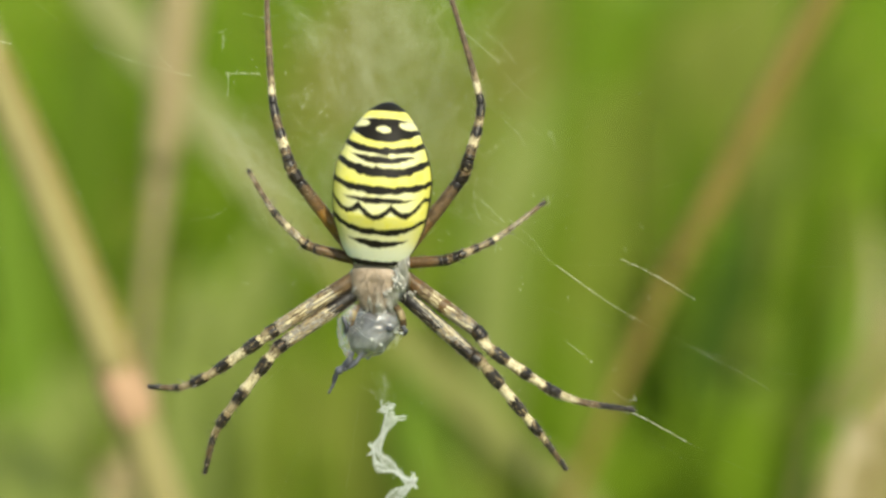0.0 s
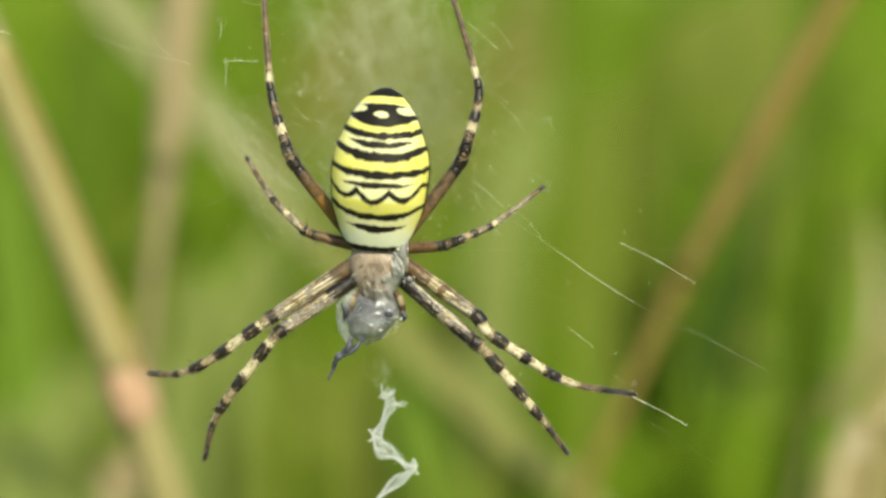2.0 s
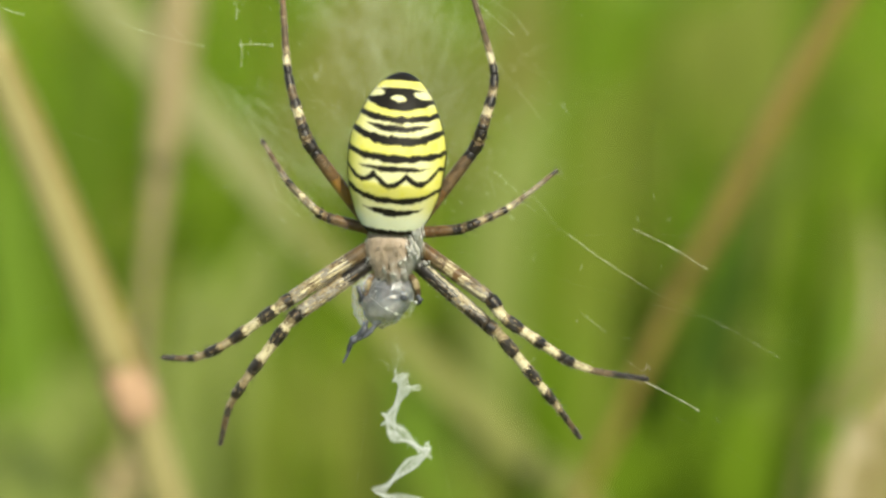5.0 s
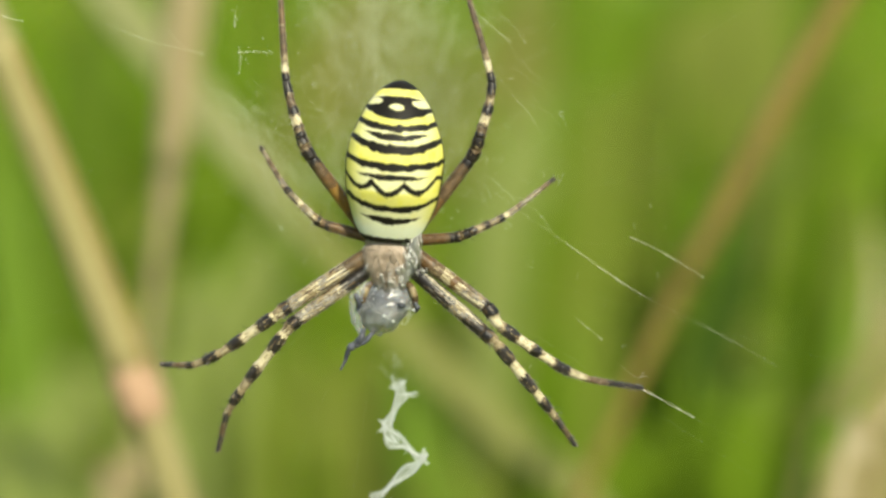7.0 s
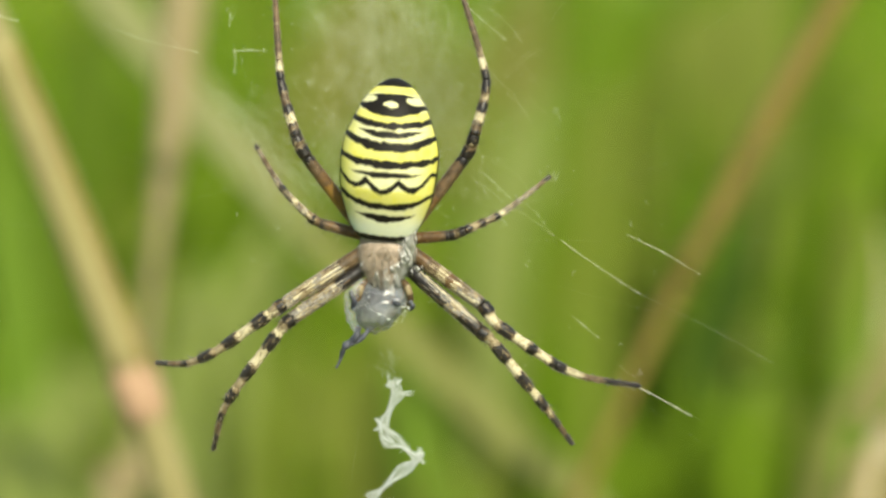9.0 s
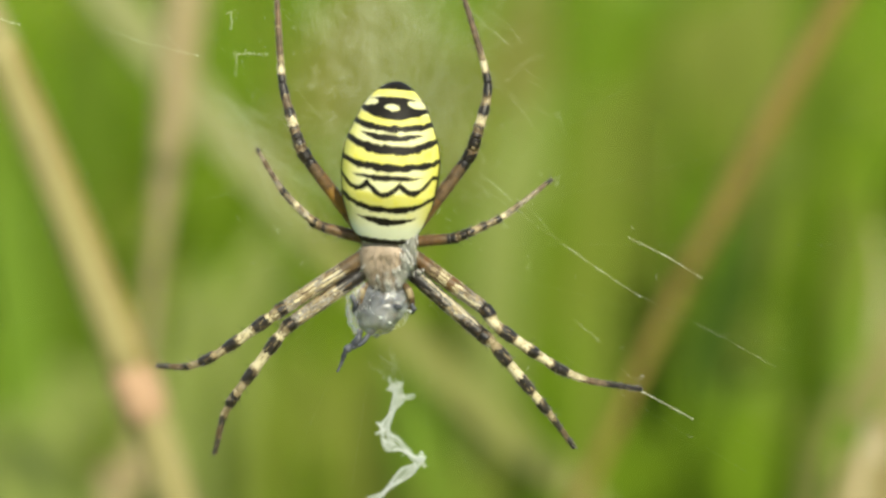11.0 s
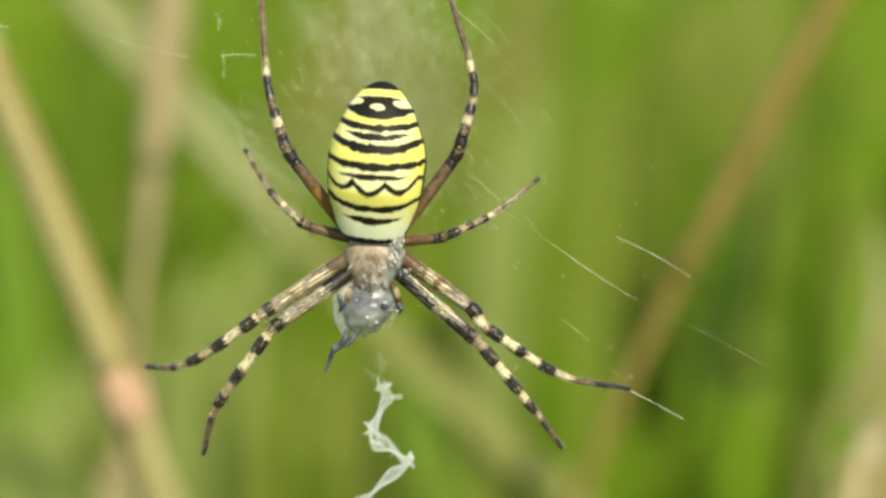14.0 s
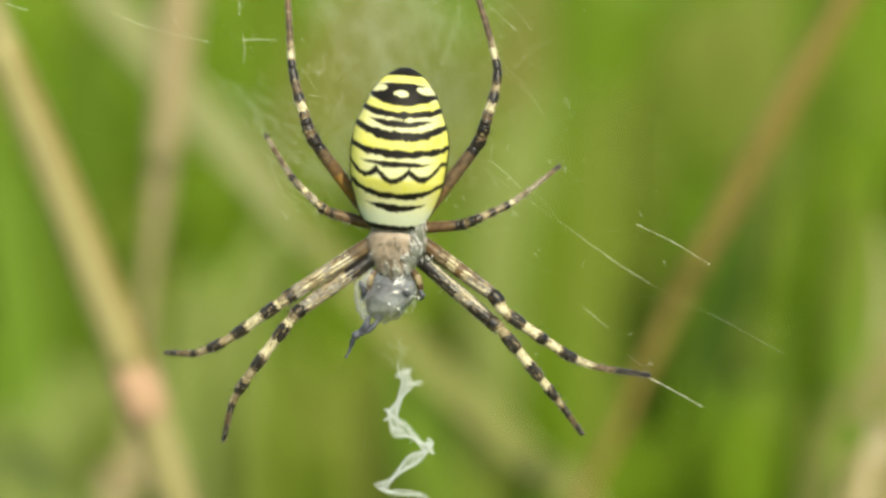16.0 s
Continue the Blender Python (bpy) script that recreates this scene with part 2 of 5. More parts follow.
def part(name, bm, mats, parent, label="", kind=""):
    ob = new(name, mesh_of(name, bm, mats))
    ob.parent = parent
    return tagged(ob, label, kind=kind)


def smooth_path(pts, n):
    """Catmull-Rom through points of any length, n steps a span."""
    p = [np.array(q, float) for q in pts]
    p = [2 * p[0] - p[1], *p, 2 * p[-1] - p[-2]]
    out = []
    for k in range(1, len(p) - 2):
        a, b, c, d = p[k - 1:k + 3]
        for j in range(n):
            s = j / n
            out.append(0.5 * (2 * b + (c - a) * s + (2 * a - 5 * b + 4 * c - d) * s * s + (3 * b - a - 3 * c + d) * s ** 3))
    out.append(p[-2])
    return out


def tube(bm, pts, radii, sides=10, flat=1.0, index=None, up=(0, 0, 1), crease=0.0):
    """A closed tube along pts; flat squeezes it along `up`; index(k) gives the material of ring k."""
    pts = [Vector(p) for p in pts]
    rings = []
    for k, p in enumerate(pts):
        d = (pts[min(k + 1, len(pts) - 1)] - pts[max(k - 1, 0)]).normalized()
        side = d.cross(Vector(up))
        side = side.normalized() if side.length > 1e-4 else d.orthogonal().normalized()
        nrm = side.cross(d)
        r = max(radii[k], 1e-7)
        ring = []
        for j in range(sides):
            a = 2 * math.pi * j / sides
            lift = crease * r * abs(math.cos(a))
            ring.append(bm.verts.new(p + side * (r * math.cos(a)) + nrm * (r * flat * math.sin(a) + lift)))
        rings.append(ring)
    for k in range(len(rings) - 1):
        for j in range(sides):
            f = bm.faces.new((rings[k][j], rings[k][(j + 1) % sides], rings[k + 1][(j + 1) % sides], rings[k + 1][j]))
            if index:
                f.material_index = index(k, j)
    for ring, k in ((rings[0][::-1], 0), (rings[-1], len(rings) - 2)):
        f = bm.faces.new(ring)
        if index:
            f.material_index = index(k, 0)


def spike(bm, base, way, length, r, mat=0):
    """A thin three-sided hair, one face of it turned outwards."""
    way = Vector(way).normalized()
    out = Vector((0.15, 0.3, 1.0))
    a = -(out - way * out.dot(way)).normalized()
    b = way.cross(a)
    base = Vector(base)
    ring = [bm.verts.new(base + (a * math.cos(x) + b * math.sin(x)) * r) for x in (0, 2.094, 4.189)]
    tip = bm.verts.new(base + way * length)
    for j in range(3):
        f = bm.faces.new((ring[j], ring[(j + 1) % 3], tip))
        f.material_index = mat
        for e in f.edges:
            e.smooth = False


def lathe_blob(bm, stations, sides, shape):
    """Rings along y; each station (y, ...) is handed to shape(station, angle) -> (x, z)."""
    rings = [[bm.verts.new((*(lambda q: (q[0], s[0], q[1]))(shape(s, 2 * math.pi * j / sides)),)) for j in range(sides)] for s in stations]
    for k in range(len(rings) - 1):
        for j in range(sides):
            bm.faces.new((rings[k][j], rings[k][(j + 1) % sides], rings[k + 1][(j + 1) % sides], rings[k + 1][j]))
    bm.faces.new(rings[0][::-1])
    bm.faces.new(rings[-1])


# ---- the meadow ----
def make_ground():
    bm = bmesh.new()
    n, size = 60, 200.0
    grid = [[None] * (n + 1) for _ in range(n + 1)]
    for i in range(n + 1):
        for j in range(n + 1):
            a, b = 2 * i / n - 1, 2 * j / n - 1
            x, y = math.copysign(abs(a) ** 3, a) * size, math.copysign(abs(b) ** 3, b) * size
            grid[i][j] = bm.verts.new((x, y, -0.01 + 0.02 * noise.noise((x * 3, y * 3, 0)) + 0.4 * (noise.noise((x * 0.05, y * 0.05, 4)) if math.hypot(x, y) > 8 else 0)))
    for i in range(n):
        for j in range(n):
            bm.faces.new((grid[i][j], grid[i + 1][j], grid[i + 1][j + 1], grid[i][j + 1]))
    ob = new("ground", mesh_of("ground", bm, SOIL))
    tagged(ob, "mossy meadow ground under tall green grass", "ground", kind="structure")


def blade_field(name, label, count, place, length, width, lean, mat, seed):
    """Many grass blades, each bowed over and tapered, in one mesh."""
    rng = random.Random(seed)
    verts, faces = [], []
    for _ in range(count):
        x, y = place(rng)
        ln, w = rng.uniform(*length), rng.uniform(*width) / 2
        az, bow = rng.uniform(0, 2 * math.pi), rng.uniform(*lean)
        face = rng.uniform(-0.7, 0.7)
        ax, ay = math.cos(face) * w, math.sin(face) * w
        base = len(verts)
        for k, (s, wk) in enumerate(((0, 0.8), (0.3, 1), (0.6, 0.9), (0.85, 0.5), (1, 0.06))):
            out = bow * s * s * ln
            px, py, pz = x + math.cos(az) * out, y + math.sin(az) * out, ln * (s - 0.35 * bow * s ** 3) - 0.01
            verts += [(px - ax * wk, py - ay * wk, pz), (px, py + w * 0.25 * wk, pz), (px + ax * wk, py + ay * wk, pz)]
            if k:
                a = base + 3 * k
                faces += [(a - 3, a - 2, a + 1, a), (a - 2, a - 1, a + 2, a + 1)]
    me = bpy.data.meshes.new(name)
    me.from_pydata(verts, [], faces)
    me.materials.append(mat)
    me.polygons.foreach_set("use_smooth", [True] * len(me.polygons))
    return tagged(new(name, me), label, "grass", kind="stuff")


def meadow_spot(rng):
    """A place in the meadow round the clearing in which the web hangs."""
    r = 0.66 + 6.0 * rng.random() ** 0.9 * rng.uniform(0.8, 1.15)
    a = rng.uniform(0, 2 * math.pi)
    return r * math.sin(a), r * math.cos(a)


def clearing_edge(rng):
    r, a = rng.uniform(0.74, 1.25), rng.uniform(0, 2 * math.pi)
    return r * math.sin(a), r * math.cos(a)


def clearing(rng):
    r, a = 0.72 * math.sqrt(rng.random()), rng.uniform(0, 2 * math.pi)
    return r * math.sin(a), r * math.cos(a)


def stalk(name, label, pts, radii, mat, nodes=(), sheath=None, edge=None):
    """A grass stalk from the ground up, round, with swollen nodes, a leaf sheath and a thin line along its right side.
    """
    path = smooth_path(pts, 8)
    n = len(path)
    rad = [np.interp(k / (n - 1), np.linspace(0, 1, len(radii)), radii) for k in range(n)]
    stem = new(name)
    stem.location = pts[0]
    o = Vector(pts[0])
    bm = bmesh.new()
    tube(bm, [Vector(p) - o for p in path], rad, 12, 1.0, up=(0, 1, 0.02))
    part("stem", bm, mat, stem)
    for s, swell, length, m in nodes:
        k = s * (n - 1)
        i = min(int(k), n - 2)
        c = Vector(path[i]).lerp(Vector(path[i + 1]), k - i) - o
        d = (Vector(path[i + 1]) - Vector(path[i])).normalized()
        r = rad[i] * swell
        bm = bmesh.new()
        tube(bm, [c + d * (q * length / 2) for q in (-1, -0.8, -0.4, 0, 0.4, 0.8, 1)], [r * q for q in (0.86, 0.95, 1, 1, 1, 0.93, 0.84)], 14, 1.0, up=(0, 1, 0.02))
        part("node", bm, m, stem, "pinkish swollen stem node")
    if sheath:
        s0, s1, m = sheath
        k0, k1 = int(s0 * (n - 1)), int(s1 * (n - 1))
        run = range(k0, k1 + 1)
        bm = bmesh.new()
        tube(bm, [Vector(path[k]) - o for k in run], [rad[k] * (1.10 - 0.07 * (k - k0) / max(k1 - k0, 1)) for k in run], 12, 1.0, up=(0, 1, 0.02))
        part("leaf_sheath", bm, m, stem, "dry leaf sheath round the stem")
        if edge:
            bm = bmesh.new()
            tube(bm, [Vector(path[k]) - o + Vector((rad[k] * 0.98, -rad[k] * 0.5, 0)) for k in run], [rad[k] * 0.20 for k in run], 8, 1.0, up=(0, 1, 0.02))
            part("side_line", bm, edge, stem, "thin reddish line along the right side of the stem")
    return tagged(stem, label, "grass stalk", "grass stalks behind the web")


def leaf(name, label, pts, widths, mat, flat=0.08, crease=0.25):
    """One long grass leaf, folded along its midrib, from the ground to its tip."""
    path = smooth_path(pts, 6)
    n = len(path)
    w = [np.interp(k / (n - 1), np.linspace(0, 1, len(widths)), widths) / 2 for k in range(n)]
    bm = bmesh.new()
    o = Vector(pts[0])
    ob = new(name)
    ob.location = o
    tube(bm, [Vector(p) - o for p in path], w, 8, flat, up=(0, -1, 0.02), crease=crease)
    part("blade", bm, mat, ob)
    bm = bmesh.new()
    tube(bm, [Vector(p) - o for p in path], [q * 0.09 for q in w], 6, up=(0, -1, 0.02))
    part("midrib", bm, mat, ob)
    return tagged(ob, label, "grass leaf", "grass leaves behind the web")


make_ground()
blade_field("meadow_grass", "dense tall green meadow grass in sunlight", 60000, meadow_spot, (0.14, 0.36), (0.004, 0.009), (0.1, 0.8), MEADOW, 3)
blade_field("tall_grass", "broad tall grass blades at the edge of the clearing", 1500, clearing_edge, (0.24, 0.46), (0.007, 0.015), (0.1, 0.9), MEADOW, 9)

blade_field("short_grass", "short green grass in the clearing under the web", 4500, clearing, (0.04, 0.13), (0.002, 0.005), (0.2, 1.0), MEADOW, 11)

LEFT_STALK = stalk("grass_stalk", "straw-coloured leaning grass stalk with a pinkish node", ((0.05, 0.19, 0.0), (0.004, 0.19, 0.22), (-0.0332, 0.1900, 0.3673), (-0.0371, 0.1900, 0.3814), (-0.0437, 0.1900, 0.4019), (-0.0483, 0.1900, 0.4155), (-0.0543, 0.1900, 0.4324)),
                   (0.0029, 0.0028, 0.0027, 0.0025, 0.0024, 0.0023, 0.0021), STRAW, ((0.5, 1.22, 0.0076, NODE),), (0.53, 0.93, STRAW), RUST)
RUDDY_STALK = stalk("grass_stalk", "pinkish straw grass stalk standing behind the web", ((-0.100, 0.27, 0.0), (-0.074, 0.27, 0.22), (-0.0506, 0.2700, 0.3617), (-0.0457, 0.2700, 0.3914), (-0.0415, 0.2700, 0.4196), (-0.0393, 0.2700, 0.4340)),
                    (0.0020, 0.0016, 0.0010, 0.0022, 0.0037, 0.0040), PINK, (), (0.62, 1.0, PINK))
PALE_LEAF = leaf("grass_leaf", "long pale grass leaf arching behind the web", ((0.16, 0.31, 0.0), (0.10, 0.31, 0.21), (0.0215, 0.3100, 0.3211), (-0.0036, 0.3100, 0.3453), (-0.0238, 0.3100, 0.3675), (-0.0382, 0.3100, 0.3861), (-0.0611, 0.3100, 0.4151), (-0.0752, 0.3100, 0.4326)),
                 (0.0015, 0.0015, 0.0015, 0.0015, 0.0040, 0.0075, 0.0088, 0.002), GREYGREEN)
# the pale leaf's broader, darker lower stretch, added as a leaf of its own
DULL_LEAF = leaf("grass_leaf", "dull lower stretch of the pale grass leaf, added as a second leaf", ((0.17, 0.30, 0.0), (0.10, 0.30, 0.22), (0.0318, 0.3000, 0.3134), (0.0208, 0.3000, 0.3251), (0.0074, 0.3000, 0.3379), (-0.0035, 0.3000, 0.3487), (-0.0154, 0.3000, 0.3631), (-0.0290, 0.3000, 0.3800)),
                 (0.004, 0.005, 0.0065, 0.0066, 0.0066, 0.0062, 0.0066, 0.001), DULL)
RUSTY_STALK = stalk("grass_stalk", "rusty brown dry grass stalk leaning behind the web", ((-0.115, 0.25, 0.0), (-0.03, 0.25, 0.22), (0.0231, 0.25, 0.3421), (0.0297, 0.25, 0.3587), (0.0356, 0.25, 0.3729), (0.0421, 0.25, 0.3868), (0.0488, 0.25, 0.4002), (0.0554, 0.25, 0.4133), (0.0617, 0.25, 0.4256)),
                    (0.0011, 0.0011, 0.0011, 0.0012, 0.0014, 0.0017, 0.0019, 0.0019, 0.0019), RUST, (), (0.55, 1.0, RUST))
DRY_TUFT = []
DRY_TUFT.append(leaf("grass_leaf", "tawny half-dry grass leaf", ((0.0, 0.4, 0.0), (0.06, 0.4, 0.15), (0.0974, 0.4000, 0.2646), (0.1090, 0.4000, 0.2916), (0.1199, 0.4000, 0.3222), (0.1308, 0.4000, 0.3632)),
                     (0.006, 0.008, 0.0085, 0.0085, 0.006, 0.001), TAWNY))
DRY_TUFT.append(leaf("grass_leaf", "dry straw-coloured grass leaf", ((0.03, 0.38, 0.0), (0.07, 0.38, 0.15), (0.1027, 0.3800, 0.2693), (0.1079, 0.3800, 0.2965), (0.1131, 0.3800, 0.3200), (0.1196, 0.3800, 0.3427)),
                     (0.006, 0.007, 0.008, 0.008, 0.006, 0.001), DRY))
DRY_TUFT.append(leaf("grass_leaf", "tawny grass leaf with a dry tip", ((0.05, 0.34, 0.0), (0.075, 0.34, 0.15), (0.0965, 0.3400, 0.2855), (0.0993, 0.3400, 0.3087), (0.1045, 0.3400, 0.3388), (0.1098, 0.3400, 0.3640)),
                     (0.005, 0.006, 0.007, 0.007, 0.005, 0.001), TAWNY))
DRY_TUFT.append(leaf("grass_leaf", "thin dry straw-coloured grass leaf", ((0.0, 0.42, 0.0), (0.05, 0.42, 0.15), (0.0961, 0.4200, 0.2536), (0.1039, 0.4200, 0.2803), (0.1119, 0.4200, 0.2983)),
                     (0.005, 0.006, 0.007, 0.006, 0.001), DRY))
DRY_TUFT.append(leaf("grass_leaf", "thin bleached grass leaf", ((0.02, 0.46, 0.0), (0.08, 0.46, 0.15), (0.1172, 0.4600, 0.2349), (0.1257, 0.4600, 0.2749), (0.1272, 0.4600, 0.3133), (0.1242, 0.4600, 0.3336)),
                     (0.004, 0.005, 0.006, 0.006, 0.004, 0.001), BLEACHED))
DRY_TUFT.append(leaf("grass_leaf", "lush green grass leaf beside the dry ones", ((0.02, 0.5, 0.0), (0.08, 0.5, 0.15), (0.1202, 0.5000, 0.2122), (0.1271, 0.5000, 0.2519), (0.1285, 0.5000, 0.2865), (0.1308, 0.5000, 0.3199)),
                     (0.008, 0.010, 0.012, 0.012, 0.009, 0.001), LUSH))
DRY_TUFT.append(leaf("grass_leaf", "tawny grass leaf leaning out of the dry tuft", ((0.0581, 0.37, 0.0), (0.0791, 0.37, 0.1385), (0.0881, 0.37, 0.277), (0.0954, 0.37, 0.3034), (0.1021, 0.37, 0.3234), (0.1078, 0.37, 0.3373)),
                     (0.0063, 0.0079, 0.0079, 0.0079, 0.0079, 0.0012), TAWNY))
DRY_TUFT.append(leaf("grass_leaf", "slim bleached grass leaf in front of the dry tuft", ((0.024, 0.21, 0.0), (0.045, 0.21, 0.1772), (0.054, 0.21, 0.3544), (0.0574, 0.21, 0.3644), (0.062, 0.21, 0.3741)),
                     (0.0015, 0.0019, 0.0019, 0.0019, 0.0003), BLEACHED))
DRY_TUFT.append(leaf("grass_leaf", "slim green grass leaf in front of the dry tuft", ((0.0222, 0.22, 0.0), (0.0432, 0.22, 0.1749), (0.0522, 0.22, 0.3498), (0.0567, 0.22, 0.3629), (0.0637, 0.22, 0.378)),
                     (0.0015, 0.0019, 0.0019, 0.0019, 0.0003), LUSH))
DRY_TUFT.append(leaf("grass_leaf", "slim straw-coloured grass leaf in front of the dry tuft", ((0.0284, 0.21, 0.0), (0.0494, 0.21, 0.1772), (0.0584, 0.21, 0.3544), (0.0603, 0.21, 0.361), (0.0633, 0.21, 0.3676)),
                     (0.0014, 0.0018, 0.0018, 0.0018, 0.0003), DRY))
DRY_TUFT.append(leaf("grass_leaf", "dull straw-green grass leaf at the foot of the dry tuft", ((0.05, 0.36, 0.0), (0.07, 0.36, 0.14), (0.0855, 0.36, 0.286), (0.0879, 0.36, 0.3018), (0.0921, 0.36, 0.3186), (0.0971, 0.36, 0.3323)),
                     (0.005, 0.006, 0.0079, 0.0079, 0.0064, 0.001), DULL))
DRY_TUFT.append(leaf("grass_leaf", "broad dry straw-coloured leaf of the tuft", ((0.05, 0.33, 0.0), (0.07, 0.33, 0.15), (0.0833, 0.33, 0.2984), (0.0856, 0.33, 0.3102), (0.0892, 0.33, 0.3206), (0.0933, 0.33, 0.3308)),
                     (0.005, 0.006, 0.007, 0.007, 0.0058, 0.001), DRY))
leaf("grass_leaf", "dry pinkish leaf sheath beside the stalk", ((-0.01, 0.24, 0.0), (-0.035, 0.24, 0.2), (-0.0507, 0.2400, 0.3378), (-0.0487, 0.2400, 0.3474), (-0.0467, 0.2400, 0.3568)),
     (0.003, 0.004, 0.005, 0.0045, 0.001), PINK)

def backdrop_leaves():
    """Broader leaves among the grass behind the web."""
    sage_rows = (
        ((-0.1235, 0.44, 0.2407), (-0.1139, 0.44, 0.2893), 0.0187),
        ((-0.1228, 0.6, 0.1839), (-0.1168, 0.6, 0.217), 0.0191),
        ((-0.2137, 0.64, 0.1662), (-0.1209, 0.64, 0.231), 0.045), ((-0.214, 0.68, 0.121), (-0.1627, 0.68, 0.2173), 0.04), ((-0.1146, 0.7, 0.2078), (-0.0705, 0.7, 0.255), 0.03),
        ((0.1688, 0.75, 0.0993), (0.1684, 0.75, 0.1588), 0.03), ((0.0224, 0.66, 0.2734), (0.039, 0.66, 0.3371), 0.026),
        ((-0.1616, 0.6, 0.1839), (-0.1436, 0.6, 0.2447), 0.0233), ((-0.09, 0.55, 0.2618), (-0.0837, 0.55, 0.2968), 0.0156), ((-0.1409, 0.58, 0.1788), (-0.1475, 0.58, 0.2112), 0.0246),
        ((-0.076, 0.6, 0.2628), (-0.0642, 0.6, 0.3026), 0.0127),
    )
    hay_rows = (
        ((0.1358, 0.7, 0.3254), (0.1329, 0.7, 0.3853), 0.0277),
        ((0.1556, 0.6, 0.2492), (0.1543, 0.6, 0.3134), 0.0149),
        ((0.1235, 0.5, 0.2203), (0.1209, 0.5, 0.2636), 0.0141), ((-0.0447, 0.62, 0.1601), (-0.05, 0.62, 0.2425), 0.0263),
        ((-0.0098, 0.6, 0.1743), (-0.0085, 0.6, 0.217), 0.0191), ((0.0169, 0.6, 0.1743), (0.0145, 0.6, 0.2076), 0.017),
        ((0.1293, 0.9, 0.296), (0.1879, 0.9, 0.3607), 0.05),
    )
    straw_rows = (
        ((-0.0498, 0.69, 0.1218), (-0.0307, 0.69, 0.2243), 0.035), ((0.0488, 0.9, 0.0292), (0.0577, 0.9, 0.1005), 0.06),
        ((-0.0474, 0.9, 0.0865), (0.0051, 0.9, 0.2092), 0.05),
        ((-0.0331, 0.62, 0.1676), (-0.0279, 0.62, 0.2236), 0.0241),
    )
    stubble_rows = (
        ((-0.0957, 0.95, 0.1853), (-0.0463, 0.95, 0.3622), 0.065), ((0.0054, 0.95, 0.1748), (-0.0334, 0.95, 0.3622), 0.07),
        ((0.0057, 1.0, 0.1229), (0.0562, 1.0, 0.3575), 0.085),
    )
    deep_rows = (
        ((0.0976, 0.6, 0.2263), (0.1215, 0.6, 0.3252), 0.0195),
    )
    fresh_rows = (
        ((0.1413, 0.62, 0.2331), (0.1377, 0.62, 0.3155), 0.0175),
        ((0.1192, 0.52, 0.2027), (0.1146, 0.52, 0.2521), 0.0202),
        ((0.1036, 0.55, 0.1884), (0.1028, 0.55, 0.2513), 0.0292),
        ((0.0854, 0.75, 0.0933), (0.0941, 0.75, 0.1761), 0.025), ((0.1766, 0.7, 0.1944), (0.1829, 0.7, 0.3278), 0.03),
        ((0.1368, 0.7, 0.1227), (0.1608, 0.7, 0.2051), 0.04), ((0.0609, 0.95, 0.0811), (0.1112, 0.95, 0.3622), 0.07), ((0.0284, 0.68, 0.2225), (0.0472, 0.68, 0.3337), 0.03),
        ((0.0999, 0.8, 0.076), (0.0853, 0.8, 0.1762), 0.04), ((-0.1103, 0.9, 0.1826), (-0.1248, 0.9, 0.3179), 0.05),
        ((0.0223, 0.8, 0.1206), (0.0557, 0.8, 0.2242), 0.05), ((0.0548, 0.5, 0.2223), (0.0591, 0.5, 0.2674), 0.0124),
    )
    grass_rows = (
        ((0.0445, 0.6, 0.1839), (0.0485, 0.6, 0.2628), 0.0255), ((0.0631, 0.62, 0.18), (0.0648, 0.62, 0.2449), 0.0197), ((0.0909, 0.57, 0.1927), (0.0908, 0.57, 0.2506), 0.0171),
        ((0.0836, 0.56, 0.1836), (0.0778, 0.56, 0.2325), 0.0238), ((0.0997, 0.5, 0.2122), (0.0997, 0.5, 0.2713), 0.0195), ((-0.0583, 0.62, 0.1676), (-0.0682, 0.62, 0.226), 0.0285),
    )
    olive_rows = (
        ((0.1167, 0.56, 0.1882), (0.1208, 0.56, 0.2477), 0.0158), ((-0.0696, 0.6, 0.1839), (-0.061, 0.6, 0.2628), 0.017),
        ((0.1236, 0.9, 0.0935), (0.1425, 0.9, 0.1959), 0.04), ((0.0305, 1.1, 0.0228), (0.067, 1.1, 0.2503), 0.08), ((0.058, 0.72, 0.2361), (0.0686, 0.72, 0.3293), 0.028),
        ((-0.0882, 0.69, 0.1274), (-0.0629, 0.69, 0.2243), 0.03), ((-0.0071, 0.8, 0.076), (-0.0242, 0.8, 0.1762), 0.05), ((-0.1201, 0.8, 0.076), (-0.1026, 0.8, 0.1579), 0.06),
        ((0.0536, 0.55, 0.3069), (0.0552, 0.55, 0.3597), 0.0136),
    )
    lush_rows = (
        ((0.0036, 0.6000, 0.1695), (-0.0182, 0.6000, 0.2447), 0.0233), ((-0.0200, 0.6400, 0.1456), (-0.0056, 0.6400, 0.2163), 0.0204),
        ((-0.1338, 0.5, 0.2827), (-0.1374, 0.5, 0.3592), 0.018),
        ((0.1322, 0.56, 0.1904), (0.1339, 0.56, 0.2325), 0.0119),
        ((0.1268, 0.66, 0.1361), (0.1419, 0.66, 0.2441), 0.034),
    )
